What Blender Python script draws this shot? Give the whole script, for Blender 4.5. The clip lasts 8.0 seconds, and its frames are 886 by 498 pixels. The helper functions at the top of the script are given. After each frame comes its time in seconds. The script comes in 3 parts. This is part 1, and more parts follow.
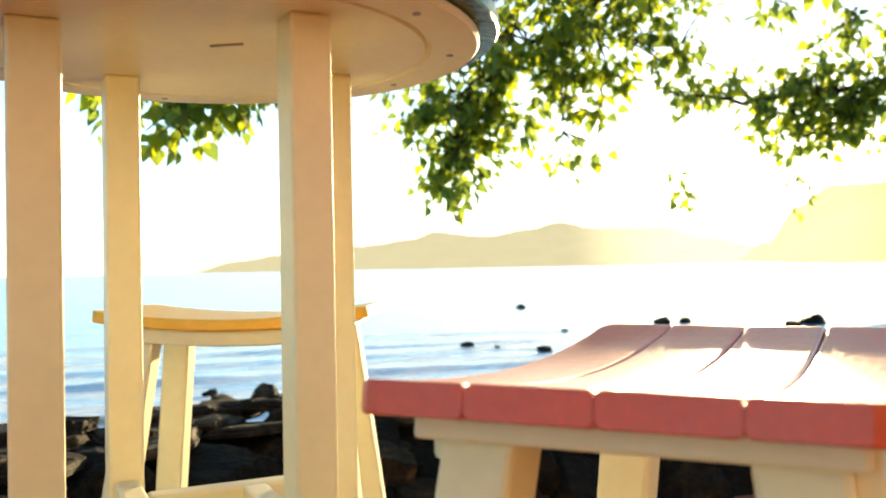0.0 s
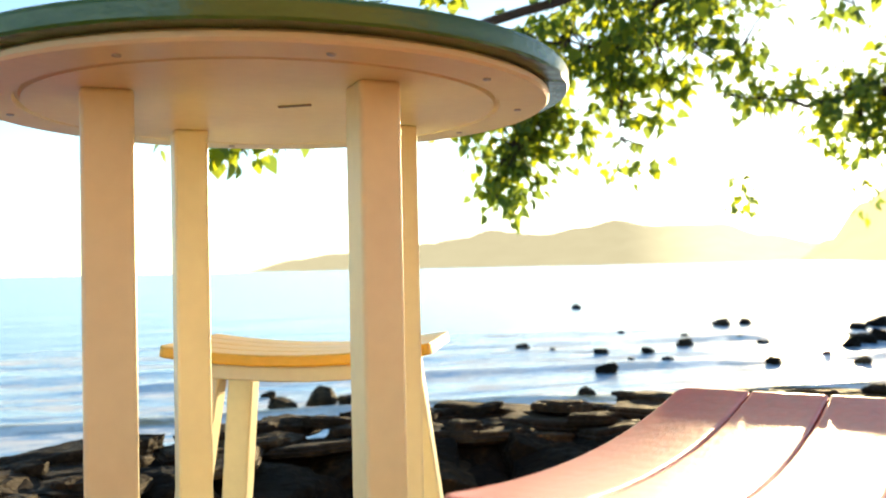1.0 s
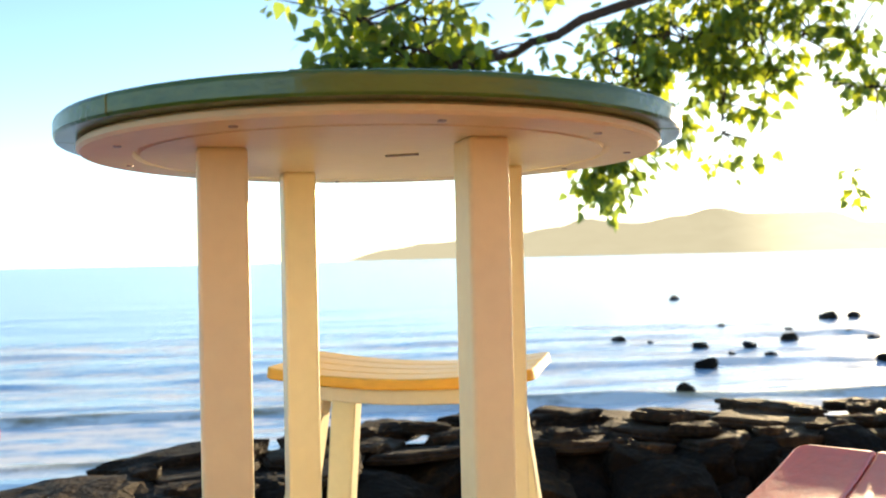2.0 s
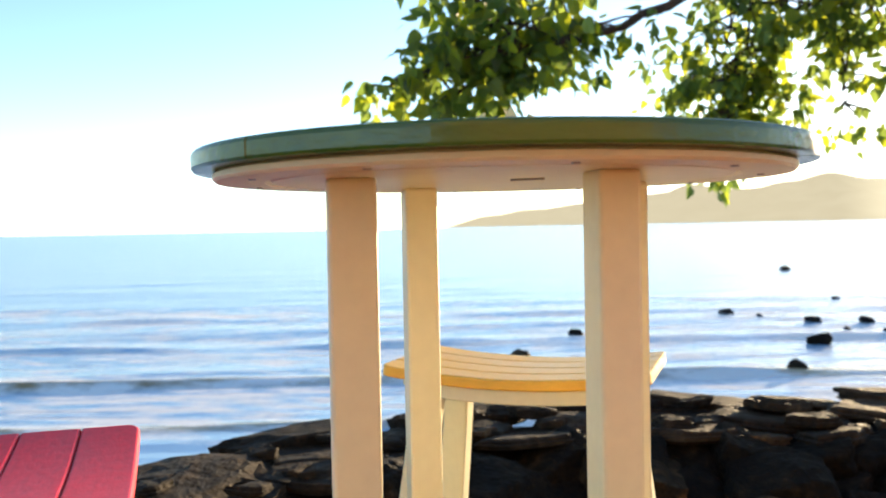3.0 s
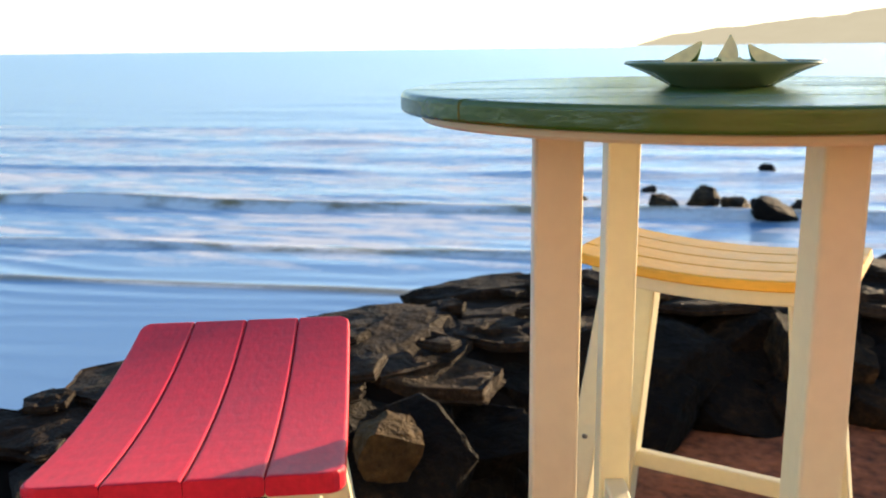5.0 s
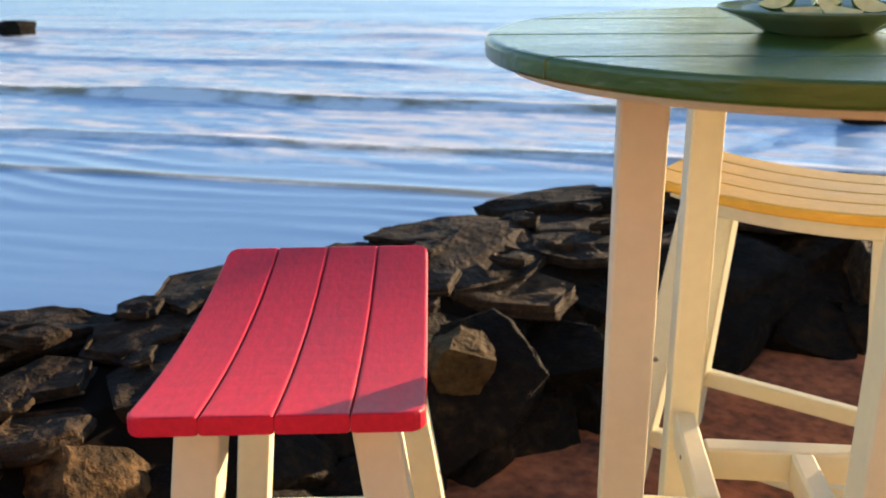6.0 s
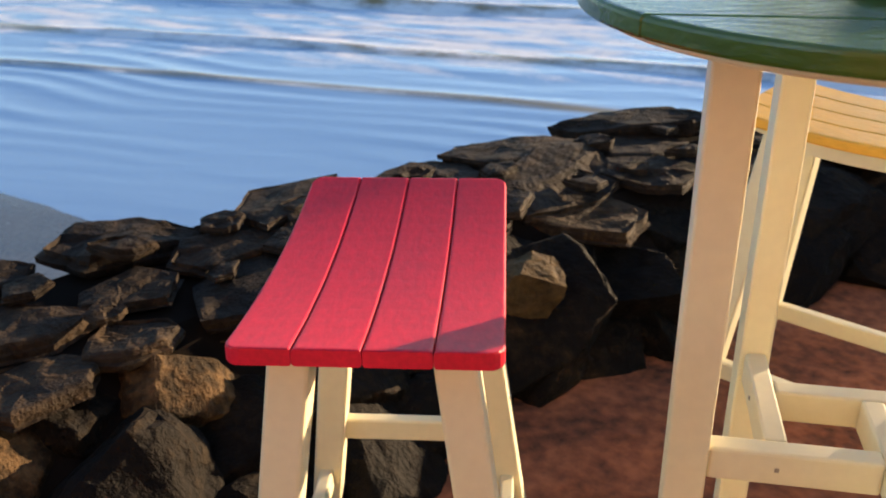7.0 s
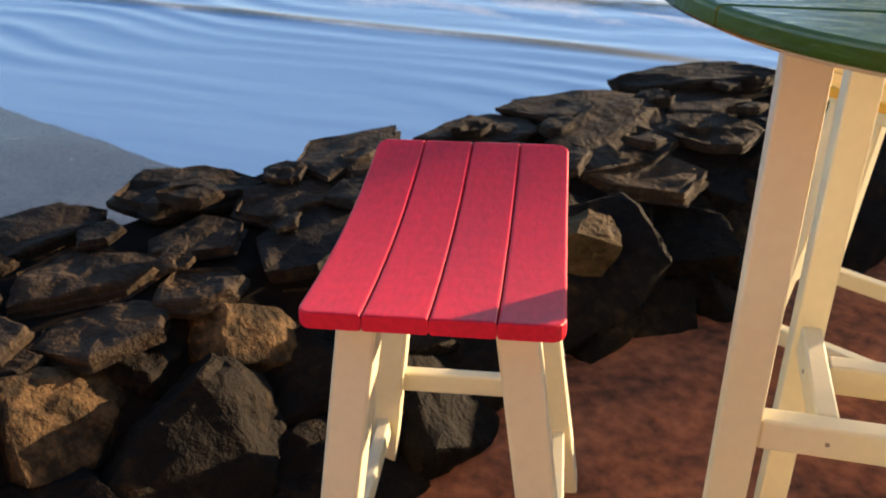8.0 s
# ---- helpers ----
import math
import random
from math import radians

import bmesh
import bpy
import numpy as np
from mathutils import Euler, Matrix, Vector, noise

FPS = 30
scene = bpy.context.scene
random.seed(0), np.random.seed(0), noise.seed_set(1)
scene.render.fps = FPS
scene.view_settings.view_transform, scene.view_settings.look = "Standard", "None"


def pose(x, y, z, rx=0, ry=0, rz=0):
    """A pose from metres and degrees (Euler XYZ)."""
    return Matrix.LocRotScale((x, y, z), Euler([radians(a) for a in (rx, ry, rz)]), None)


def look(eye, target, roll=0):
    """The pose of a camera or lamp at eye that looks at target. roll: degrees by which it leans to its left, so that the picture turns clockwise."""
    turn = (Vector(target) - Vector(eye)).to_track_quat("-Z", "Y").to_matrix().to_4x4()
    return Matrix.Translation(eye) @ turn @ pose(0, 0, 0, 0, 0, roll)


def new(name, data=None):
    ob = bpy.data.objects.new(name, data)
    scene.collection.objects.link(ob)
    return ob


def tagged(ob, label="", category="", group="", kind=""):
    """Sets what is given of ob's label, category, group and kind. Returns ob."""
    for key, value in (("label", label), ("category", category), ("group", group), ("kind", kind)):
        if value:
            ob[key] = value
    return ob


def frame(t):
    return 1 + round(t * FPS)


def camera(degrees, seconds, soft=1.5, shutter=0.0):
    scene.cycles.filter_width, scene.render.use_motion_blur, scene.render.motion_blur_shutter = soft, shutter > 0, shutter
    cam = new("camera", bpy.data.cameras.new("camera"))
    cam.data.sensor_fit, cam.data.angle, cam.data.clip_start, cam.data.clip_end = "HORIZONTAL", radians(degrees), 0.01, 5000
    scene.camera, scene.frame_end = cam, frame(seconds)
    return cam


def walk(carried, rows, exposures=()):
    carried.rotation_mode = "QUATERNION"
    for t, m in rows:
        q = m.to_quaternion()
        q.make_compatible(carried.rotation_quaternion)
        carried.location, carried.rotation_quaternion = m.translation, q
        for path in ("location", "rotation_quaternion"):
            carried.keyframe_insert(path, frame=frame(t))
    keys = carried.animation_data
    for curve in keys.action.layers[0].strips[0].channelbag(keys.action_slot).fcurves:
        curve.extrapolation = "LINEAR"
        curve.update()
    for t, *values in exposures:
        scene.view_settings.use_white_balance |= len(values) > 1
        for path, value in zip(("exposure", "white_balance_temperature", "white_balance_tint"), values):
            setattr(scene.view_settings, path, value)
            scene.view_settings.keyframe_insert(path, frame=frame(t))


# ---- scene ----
cam = camera(53.02, 8.0, soft=1.8)
cam.data.dof.use_dof, cam.data.dof.focus_distance, cam.data.dof.aperture_fstop = True, 1.15, 7.5
PATH = [
    (0, (0.000, -0.000, 0.799), (0.087, 1.998, 0.842), -1.11),
    (0.5, (-0.007, 0.015, 0.838), (0.035, 2.014, 0.879), -1.02),
    (1, (-0.015, 0.012, 0.870), (-0.050, 2.011, 0.912), -1.18),
    (2.5, (-0.041, 0.017, 0.971), (-0.398, 1.985, 0.964), -1.18),
    (3, (-0.056, 0.013, 1.004), (-0.524, 1.957, 0.955), -1.11),
    (3.5, (-0.065, 0.015, 1.044), (-0.652, 1.924, 0.933), -1.03),
    (4, (-0.073, 0.012, 1.078), (-0.755, 1.880, 0.865), -0.88),
    (4.5, (-0.077, 0.007, 1.110), (-0.836, 1.828, 0.781), -0.73),
    (5.8, (-0.089, 0.006, 1.179), (-1.017, 1.666, 0.558), -0.94),
    (6, (-0.091, 0.002, 1.194), (-1.036, 1.634, 0.527), -0.97),
    (6.5, (-0.100, -0.005, 1.222), (-1.089, 1.552, 0.449), -1.05),
    (7, (-0.104, -0.017, 1.244), (-1.131, 1.468, 0.384), -0.96),
    (7.5, (-0.110, -0.027, 1.267), (-1.166, 1.397, 0.342), -0.98),
    (8, (-0.113, -0.039, 1.293), (-1.193, 1.331, 0.314), -1.02),
]
EXPOSURES = [(0.0, 1.72, 6900, -3), (1.0, 1.68, 6700, 0), (2.5, 1.62, 6300, 6), (4.5, 1.5, 6150, 9), (6.0, 1.5, 6300, 12), (8.0, 1.48, 6350, 14)]
walk(cam, [(t, look(eye, target, roll)) for t, eye, target, roll in PATH], EXPOSURES)

# ---- world and sun ----
SUN_AZ, SUN_EL = 21.5, 6.6          # degrees, clockwise from +y; above the horizon
world = bpy.data.worlds.new("sky")
scene.world = world
world.use_nodes = True
wn = world.node_tree
sky = wn.nodes.new("ShaderNodeTexSky")
sky.sky_type = "NISHITA"
sky.sun_disc = False
sky.sun_elevation = radians(SUN_EL)
sky.sun_rotation = radians(SUN_AZ)
sky.air_density, sky.dust_density, sky.ozone_density = 0.65, 0.15, 1.1
bg = wn.nodes["Background"]
bg.inputs["Strength"].default_value = 0.14
wn.links.new(sky.outputs["Color"], bg.inputs["Color"])
sun = new("sun", bpy.data.lights.new("sun", "SUN"))
sun.data.energy, sun.data.angle, sun.data.color = 4.9, radians(0.6), (1.0, 0.72, 0.42)
_d = Vector((math.sin(radians(SUN_AZ)) * math.cos(radians(SUN_EL)), math.cos(radians(SUN_AZ)) * math.cos(radians(SUN_EL)), math.sin(radians(SUN_EL))))
sun.matrix_world = look(_d * 50, (0, 0, 0))


# ---- materials ----
def mat(name, colour, rough=0.5, var=0.15, grain=40.0, bump=0.2, blotch=3.0, metal=0.0, dark=None, spec=0.5, per_object=0.0, bump_dist=0.003, stretch=(1, 1, 1)):
    """A surface with fine grain and larger blotches, both in metres of object space."""
    m = bpy.data.materials.new(name)
    m.use_nodes = True
    n, ln = m.node_tree.nodes, m.node_tree.links
    b = n["Principled BSDF"]
    b.inputs["Metallic"].default_value = metal
    b.inputs["Specular IOR Level"].default_value = spec
    tc = n.new("ShaderNodeTexCoord")
    mp = n.new("ShaderNodeMapping")
    mp.inputs["Scale"].default_value = stretch
    ln.new(tc.outputs["Object"], mp.inputs["Vector"])
    fine = n.new("ShaderNodeTexNoise")
    fine.inputs["Scale"].default_value, fine.inputs["Detail"].default_value = grain, 5
    big = n.new("ShaderNodeTexNoise")
    big.inputs["Scale"].default_value, big.inputs["Detail"].default_value = blotch, 4
    for q in (fine, big):
        ln.new(mp.outputs["Vector"], q.inputs["Vector"])
    mixf = n.new("ShaderNodeMath")
    mixf.operation = "MULTIPLY_ADD"
    ln.new(fine.outputs["Fac"], mixf.inputs[0])
    mixf.inputs[1].default_value = 0.5
    half = n.new("ShaderNodeMath")
    half.operation = "MULTIPLY"
    half.inputs[1].default_value = 0.5
    ln.new(big.outputs["Fac"], half.inputs[0])
    ln.new(half.outputs[0], mixf.inputs[2])
    ramp = n.new("ShaderNodeValToRGB")
    c0 = dark or tuple(c * (1 - var * 1.6) for c in colour)
    c1 = tuple(min(1, c * (1 + var)) for c in colour)
    ramp.color_ramp.elements[0].position, ramp.color_ramp.elements[0].color = 0.3, (*c0, 1)
    ramp.color_ramp.elements[1].position, ramp.color_ramp.elements[1].color = 0.7, (*c1, 1)
    ln.new(mixf.outputs[0], ramp.inputs["Fac"])
    out = ramp.outputs["Color"]
    if per_object:
        oi = n.new("ShaderNodeObjectInfo")
        hs = n.new("ShaderNodeHueSaturation")
        mr = n.new("ShaderNodeMapRange")
        mr.inputs["To Min"].default_value, mr.inputs["To Max"].default_value = 1 - per_object, 1 + per_object
        ln.new(oi.outputs["Random"], mr.inputs["Value"])
        ln.new(mr.outputs["Result"], hs.inputs["Value"])
        ln.new(out, hs.inputs["Color"])
        out = hs.outputs["Color"]
    ln.new(out, b.inputs["Base Color"])
    rr = n.new("ShaderNodeMapRange")
    rr.inputs["To Min"].default_value, rr.inputs["To Max"].default_value = max(0.02, rough - 0.1), min(1, rough + 0.1)
    ln.new(big.outputs["Fac"], rr.inputs["Value"])
    ln.new(rr.outputs["Result"], b.inputs["Roughness"])
    bp = n.new("ShaderNodeBump")
    bp.inputs["Strength"].default_value, bp.inputs["Distance"].default_value = bump, bump_dist
    ln.new(fine.outputs["Fac"], bp.inputs["Height"])
    ln.new(bp.outputs["Normal"], b.inputs["Normal"])
    return m


WHITE = mat("cream_white_paint", (0.76, 0.70, 0.47), 0.45, 0.04, 60, 0.12, 4)
RED = mat("crimson_plastic_lumber", (0.68, 0.010, 0.036), 0.46, 0.16, 130, 0.16, 9, stretch=(1, 0.35, 1), spec=0.3)
CORAL = mat("coral_plastic_lumber", (0.60, 0.056, 0.022), 0.34, 0.12, 130, 0.2, 9, stretch=(1, 0.35, 1), spec=0.5)
CORAL.node_tree.nodes["Principled BSDF"].inputs["Coat Weight"].default_value = 0.08
CORAL.node_tree.nodes["Principled BSDF"].inputs["Coat Roughness"].default_value = 0.3
YELLOW = mat("yellow_plastic_lumber", (0.86, 0.46, 0.045), 0.42, 0.1, 130, 0.25, 9, stretch=(1, 0.35, 1))
GREEN = mat("green_plastic_lumber", (0.052, 0.115, 0.014), 0.24, 0.16, 90, 0.45, 8, stretch=(0.3, 1, 1), spec=0.6)
def rock_material(name, colours, ochre_sun_share):
    m = bpy.data.materials.new(name)
    m.use_nodes = True
    n, ln = m.node_tree.nodes, m.node_tree.links
    b = n["Principled BSDF"]
    b.inputs["Roughness"].default_value = 0.78
    b.inputs["Specular IOR Level"].default_value = 0.14
    geo, oi = n.new("ShaderNodeNewGeometry"), n.new("ShaderNodeObjectInfo")
    heights = []
    for scale, detail in ((5.0, 6), (28.0, 6)):
        tx = n.new("ShaderNodeTexNoise")
        tx.inputs["Scale"].default_value, tx.inputs["Detail"].default_value, tx.inputs["Roughness"].default_value = scale, detail, 0.65
        ln.new(geo.outputs["Position"], tx.inputs["Vector"])
        heights.append(tx)
    # the brightest tone of the ramp doubles as patches of sunlight
    ramp = n.new("ShaderNodeValToRGB")
    for k, (p, c) in enumerate(zip((0.36, 0.52, 0.62, 0.74), colours)):
        el = ramp.color_ramp.elements[k] if k < 2 else ramp.color_ramp.elements.new(p)
        el.position, el.color = p, (*c, 1)
    mixf = n.new("ShaderNodeMath")
    mixf.operation = "MULTIPLY_ADD"
    mixf.inputs[1].default_value = 0.45
    half = n.new("ShaderNodeMath")
    half.operation = "MULTIPLY"
    half.inputs[1].default_value = 0.55
    ln.new(heights[0].outputs["Fac"], half.inputs[0])
    ln.new(heights[1].outputs["Fac"], mixf.inputs[0])
    ln.new(half.outputs[0], mixf.inputs[2])
    # a few stones are ochre, and stand in for sunlit patches
    ochre = n.new("ShaderNodeMapRange")
    ochre.inputs["From Min"].default_value, ochre.inputs["From Max"].default_value = 0.76, 0.88
    ochre.inputs["To Max"].default_value = ochre_sun_share
    kind = n.new("ShaderNodeMath")
    kind.operation = "ADD"
    ln.new(oi.outputs["Random"], ochre.inputs["Value"])
    ln.new(mixf.outputs[0], kind.inputs[0])
    ln.new(ochre.outputs["Result"], kind.inputs[1])
    ln.new(kind.outputs[0], ramp.inputs["Fac"])
    hs = n.new("ShaderNodeHueSaturation")
    mr = n.new("ShaderNodeMapRange")
    mr.inputs["To Min"].default_value, mr.inputs["To Max"].default_value = 0.65, 1.35
    ln.new(oi.outputs["Random"], mr.inputs["Value"])
    ln.new(mr.outputs["Result"], hs.inputs["Value"])
    ln.new(ramp.outputs["Color"], hs.inputs["Color"])
    ln.new(hs.outputs["Color"], b.inputs["Base Color"])
    b1 = n.new("ShaderNodeBump")
    b1.inputs["Strength"].default_value, b1.inputs["Distance"].default_value = 0.9, 0.05
    ln.new(heights[0].outputs["Fac"], b1.inputs["Height"])
    b2 = n.new("ShaderNodeBump")
    b2.inputs["Strength"].default_value, b2.inputs["Distance"].default_value = 0.8, 0.012
    ln.new(heights[1].outputs["Fac"], b2.inputs["Height"])
    ln.new(b1.outputs["Normal"], b2.inputs["Normal"])
    ln.new(b2.outputs["Normal"], b.inputs["Normal"])
    return m


# ROCK is darker than SLAB: the wall face's shade is put into it
ROCK = rock_material("mossy_basalt_with_shade", ((0.0025, 0.0022, 0.0017), (0.008, 0.0056, 0.0033), (0.024, 0.015, 0.0065), (0.10, 0.058, 0.024)), 0.11)
# OCHRE is brightened by the sunlight that falls on its stone
OCHRE = rock_material("ochre_sunlit_stone", ((0.05, 0.032, 0.014), (0.14, 0.088, 0.035), (0.24, 0.15, 0.06), (0.36, 0.23, 0.10)), 0.0)
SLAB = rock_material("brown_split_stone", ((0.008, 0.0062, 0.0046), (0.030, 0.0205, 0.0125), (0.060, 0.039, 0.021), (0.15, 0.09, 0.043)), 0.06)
EARTH = mat("reddish_earth", (0.34, 0.112, 0.045), 0.95, 0.6, 28, 0.8, 5.0, bump_dist=0.012)
SAND = mat("wet_sand", (0.078, 0.082, 0.09), 0.25, 0.35, 30, 0.35, 1.6, bump_dist=0.004)
BOUNCE_OCHRE = mat("ochre_bounce", (0.34, 0.21, 0.105), 0.9, 0.1, 30, 0.3, 1.0)
BARK = mat("grey_brown_bark", (0.055, 0.040, 0.028), 0.9, 0.3, 40, 0.8, 5, bump_dist=0.01)
PLATE = mat("green_glazed_ceramic", (0.15, 0.22, 0.13), 0.2, 0.06, 30, 0.05, 4)
STEEL = mat("screw_steel", (0.35, 0.33, 0.30), 0.4, 0.1, 90, 0.1, 9, metal=1.0)
GUAVA = mat("lime_flesh", (0.80, 0.76, 0.36), 0.35, 0.15, 90, 0.2, 20)
RIND = mat("green_rind", (0.16, 0.30, 0.03), 0.35, 0.15, 60, 0.2, 12)
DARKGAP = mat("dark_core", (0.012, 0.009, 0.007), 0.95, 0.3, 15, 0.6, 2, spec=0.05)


def leaf_material(name, colour, dark):
    m = mat(name, colour, 0.4, 0.25, 30, 0.1, 2, dark=dark, per_object=0.2)
    n, ln = m.node_tree.nodes, m.node_tree.links
    b = n["Principled BSDF"]
    geo = n.new("ShaderNodeNewGeometry")
    ramp = n.new("ShaderNodeValToRGB")
    for k, (p, c) in enumerate(((0.0, dark), (0.55, colour), (0.9, (colour[0] * 1.7, colour[1] * 1.4, colour[2] * 0.7)))):
        el = ramp.color_ramp.elements[k] if k < 2 else ramp.color_ramp.elements.new(p)
        el.position, el.color = p, (*c, 1)
    ln.new(geo.outputs["Random Per Island"], ramp.inputs["Fac"])
    ln.new(ramp.outputs["Color"], b.inputs["Base Color"])
    tr = n.new("ShaderNodeBsdfTranslucent")
    hs = n.new("ShaderNodeHueSaturation")
    hs.inputs["Value"].default_value, hs.inputs["Saturation"].default_value = 3.6, 1.08
    ln.new(ramp.outputs["Color"], hs.inputs["Color"])
    ln.new(hs.outputs["Color"], tr.inputs["Color"])
    mx = n.new("ShaderNodeMixShader")
    mx.inputs["Fac"].default_value = 0.66
    ln.new(b.outputs["BSDF"], mx.inputs[1])
    ln.new(tr.outputs["BSDF"], mx.inputs[2])
    ln.new(mx.outputs["Shader"], n["Material Output"].inputs["Surface"])
    return m


LEAF = leaf_material("tree_leaf", (0.080, 0.106, 0.024), (0.040, 0.060, 0.015))


# ---- mesh helpers ----
def part(name, bm, material, parent=None, label="", smooth=False):
    """Links a bmesh as one mesh object, under parent if there is one."""
    me = bpy.data.meshes.new(name)
    bmesh.ops.recalc_face_normals(bm, faces=bm.faces)
    bm.to_mesh(me)
    bm.free()
    if smooth:
        for p in me.polygons:
            p.use_smooth = True
    me.materials.append(material)
    ob = new(name, me)
    ob.parent = parent
    if label:
        tagged(ob, label)
    return ob


def empty(name, m):
    ob = new(name)
    ob.empty_display_size = 0.05
    ob.matrix_world = m
    return ob


def box(sx, sy, sz, bevel=0.003, m=None, segments=2):
    bm = bmesh.new()
    bmesh.ops.create_cube(bm, size=1.0, matrix=Matrix.Diagonal((sx, sy, sz, 1)))
    if bevel:
        bmesh.ops.bevel(bm, geom=bm.edges[:], offset=bevel, segments=segments, affect="EDGES", profile=0.5)
    if m is not None:
        bmesh.ops.transform(bm, matrix=m, verts=bm.verts)
    return bm


def beam(p0, p1, w, d, bevel=0.004, side=(1, 0, 0)):
    """A bevelled bar from p0 to p1; w along side, d across."""
    p0, p1 = Vector(p0), Vector(p1)
    z = (p1 - p0).normalized()
    x = (Vector(side) - z * z.dot(Vector(side))).normalized()
    y = z.cross(x)
    m = Matrix((x, y, z)).transposed().to_4x4()
    m.translation = (p0 + p1) / 2
    return box(w, d, (p1 - p0).length, bevel, m)


def loft(rings, closed=True, caps=True):
    """A skin over rings of equal length."""
    bm = bmesh.new()
    vs = [[bm.verts.new(p) for p in ring] for ring in rings]
    n = len(rings[0])
    for a, b in zip(vs, vs[1:]):
        for i in range(n if closed else n - 1):
            bm.faces.new((a[i], a[(i + 1) % n], b[(i + 1) % n], b[i]))
    if caps:
        bm.faces.new(vs[0][::-1])
        bm.faces.new(vs[-1])
    return bm


def rounded_rect(w, h, r, k=3):
    pts = []
    for cx, cy, a0 in ((w / 2 - r, h / 2 - r, 0), (-w / 2 + r, h / 2 - r, 90), (-w / 2 + r, -h / 2 + r, 180), (w / 2 - r, -h / 2 + r, 270)):
        for i in range(k + 1):
            a = radians(a0 + 90 * i / k)
            pts.append((cx + r * math.cos(a), cy + r * math.sin(a)))
    return pts


def lathe(profile, n=64):
    """profile: (radius, z) pairs, open; closes at the axis where the radius is 0."""
    bm = bmesh.new()
    rings = []
    for r, z in profile:
        if r < 1e-6:
            rings.append([bm.verts.new((0, 0, z))])
        else:
            rings.append([bm.verts.new((r * math.cos(2 * math.pi * i / n), r * math.sin(2 * math.pi * i / n), z)) for i in range(n)])
    for a, b in zip(rings, rings[1:]):
        for i in range(n):
            j = (i + 1) % n
            if len(a) == 1 and len(b) > 1:
                bm.faces.new((a[0], b[i], b[j]))
            elif len(b) == 1 and len(a) > 1:
                bm.faces.new((a[i], a[j], b[0]))
            elif len(a) > 1:
                bm.faces.new((a[i], a[j], b[j], b[i]))
    return bm


# ---- far distance: ground, sea, hills ----
SEA = -1.0


def fbm(x, y, s, octaves=4):
    v, a = 0.0, 1.0
    for k in range(octaves):
        v += a * noise.noise(Vector((x * s, y * s, 7.3 * k)))
        s *= 2.0
        a *= 0.5
    return v


def water_material():
    m = bpy.data.materials.new("sea_water")
    m.use_nodes = True
    n, ln = m.node_tree.nodes, m.node_tree.links
    b = n["Principled BSDF"]
    b.inputs["Roughness"].default_value = 0.22
    # stirred sand browns the faces of the breakers
    sand = n.new("ShaderNodeAttribute")
    sand.attribute_name = "silt"
    tone = n.new("ShaderNodeMix")
    tone.data_type = "RGBA"
    tone.inputs[6].default_value, tone.inputs[7].default_value = (0.24, 0.41, 0.64, 1), (0.30, 0.22, 0.10, 1)
    ln.new(sand.outputs["Fac"], tone.inputs[0])
    ln.new(tone.outputs[2], b.inputs["Base Color"])
    swell = n.new("ShaderNodeAttribute")
    swell.attribute_name = "swell"
    rise = n.new("ShaderNodeMath")
    rise.operation = "MULTIPLY"
    rise.inputs[1].default_value = 0.5
    ln.new(swell.outputs["Fac"], rise.inputs[0])
    b.inputs["IOR"].default_value = 1.33
    geo = n.new("ShaderNodeNewGeometry")
    bumps = None
    for scale, dist, st in ((0.35, 0.42, (0.3, 1.5, 1)), (2.6, 0.07, (0.3, 1.7, 1)), (14.0, 0.011, (0.5, 1.3, 1))):
        mp = n.new("ShaderNodeMapping")
        mp.inputs["Scale"].default_value = st
        vr = n.new("ShaderNodeVectorRotate")
        vr.rotation_type = "Z_AXIS"
        vr.inputs["Angle"].default_value = radians(-20)
        ln.new(geo.outputs["Position"], vr.inputs["Vector"])
        ln.new(vr.outputs["Vector"], mp.inputs["Vector"])
        tx = n.new("ShaderNodeTexNoise")
        tx.inputs["Scale"].default_value, tx.inputs["Detail"].default_value = scale, 4
        ln.new(mp.outputs["Vector"], tx.inputs["Vector"])
        bp = n.new("ShaderNodeBump")
        bp.inputs["Distance"].default_value = dist
        ln.new(rise.outputs[0], bp.inputs["Strength"])
        ln.new(tx.outputs["Fac"], bp.inputs["Height"])
        if bumps:
            ln.new(bumps.outputs["Normal"], bp.inputs["Normal"])
        bumps = bp
    ln.new(bumps.outputs["Normal"], b.inputs["Normal"])
    at = n.new("ShaderNodeAttribute")
    at.attribute_name = "foam"
    fn = n.new("ShaderNodeTexNoise")
    fn.inputs["Scale"].default_value, fn.inputs["Detail"].default_value, fn.inputs["Roughness"].default_value = 5.0, 8, 0.8
    ln.new(geo.outputs["Position"], fn.inputs["Vector"])
    add = n.new("ShaderNodeMath")
    add.operation = "MULTIPLY"
    ln.new(at.outputs["Fac"], add.inputs[0])
    ln.new(fn.outputs["Fac"], add.inputs[1])
    fr = n.new("ShaderNodeMapRange")
    fr.inputs["From Min"].default_value, fr.inputs["From Max"].default_value = 0.10, 0.30
    ln.new(add.outputs[0], fr.inputs["Value"])
    foam = n.new("ShaderNodeBsdfDiffuse")
    foam.inputs["Color"].default_value = (0.84, 0.85, 0.86, 1)
    mx = n.new("ShaderNodeMixShader")
    ln.new(fr.outputs["Result"], mx.inputs["Fac"])
    ln.new(b.outputs["BSDF"], mx.inputs[1])
    ln.new(foam.outputs["BSDF"], mx.inputs[2])
    ln.new(mx.outputs["Shader"], n["Material Output"].inputs["Surface"])
    return m


WATER = water_material()


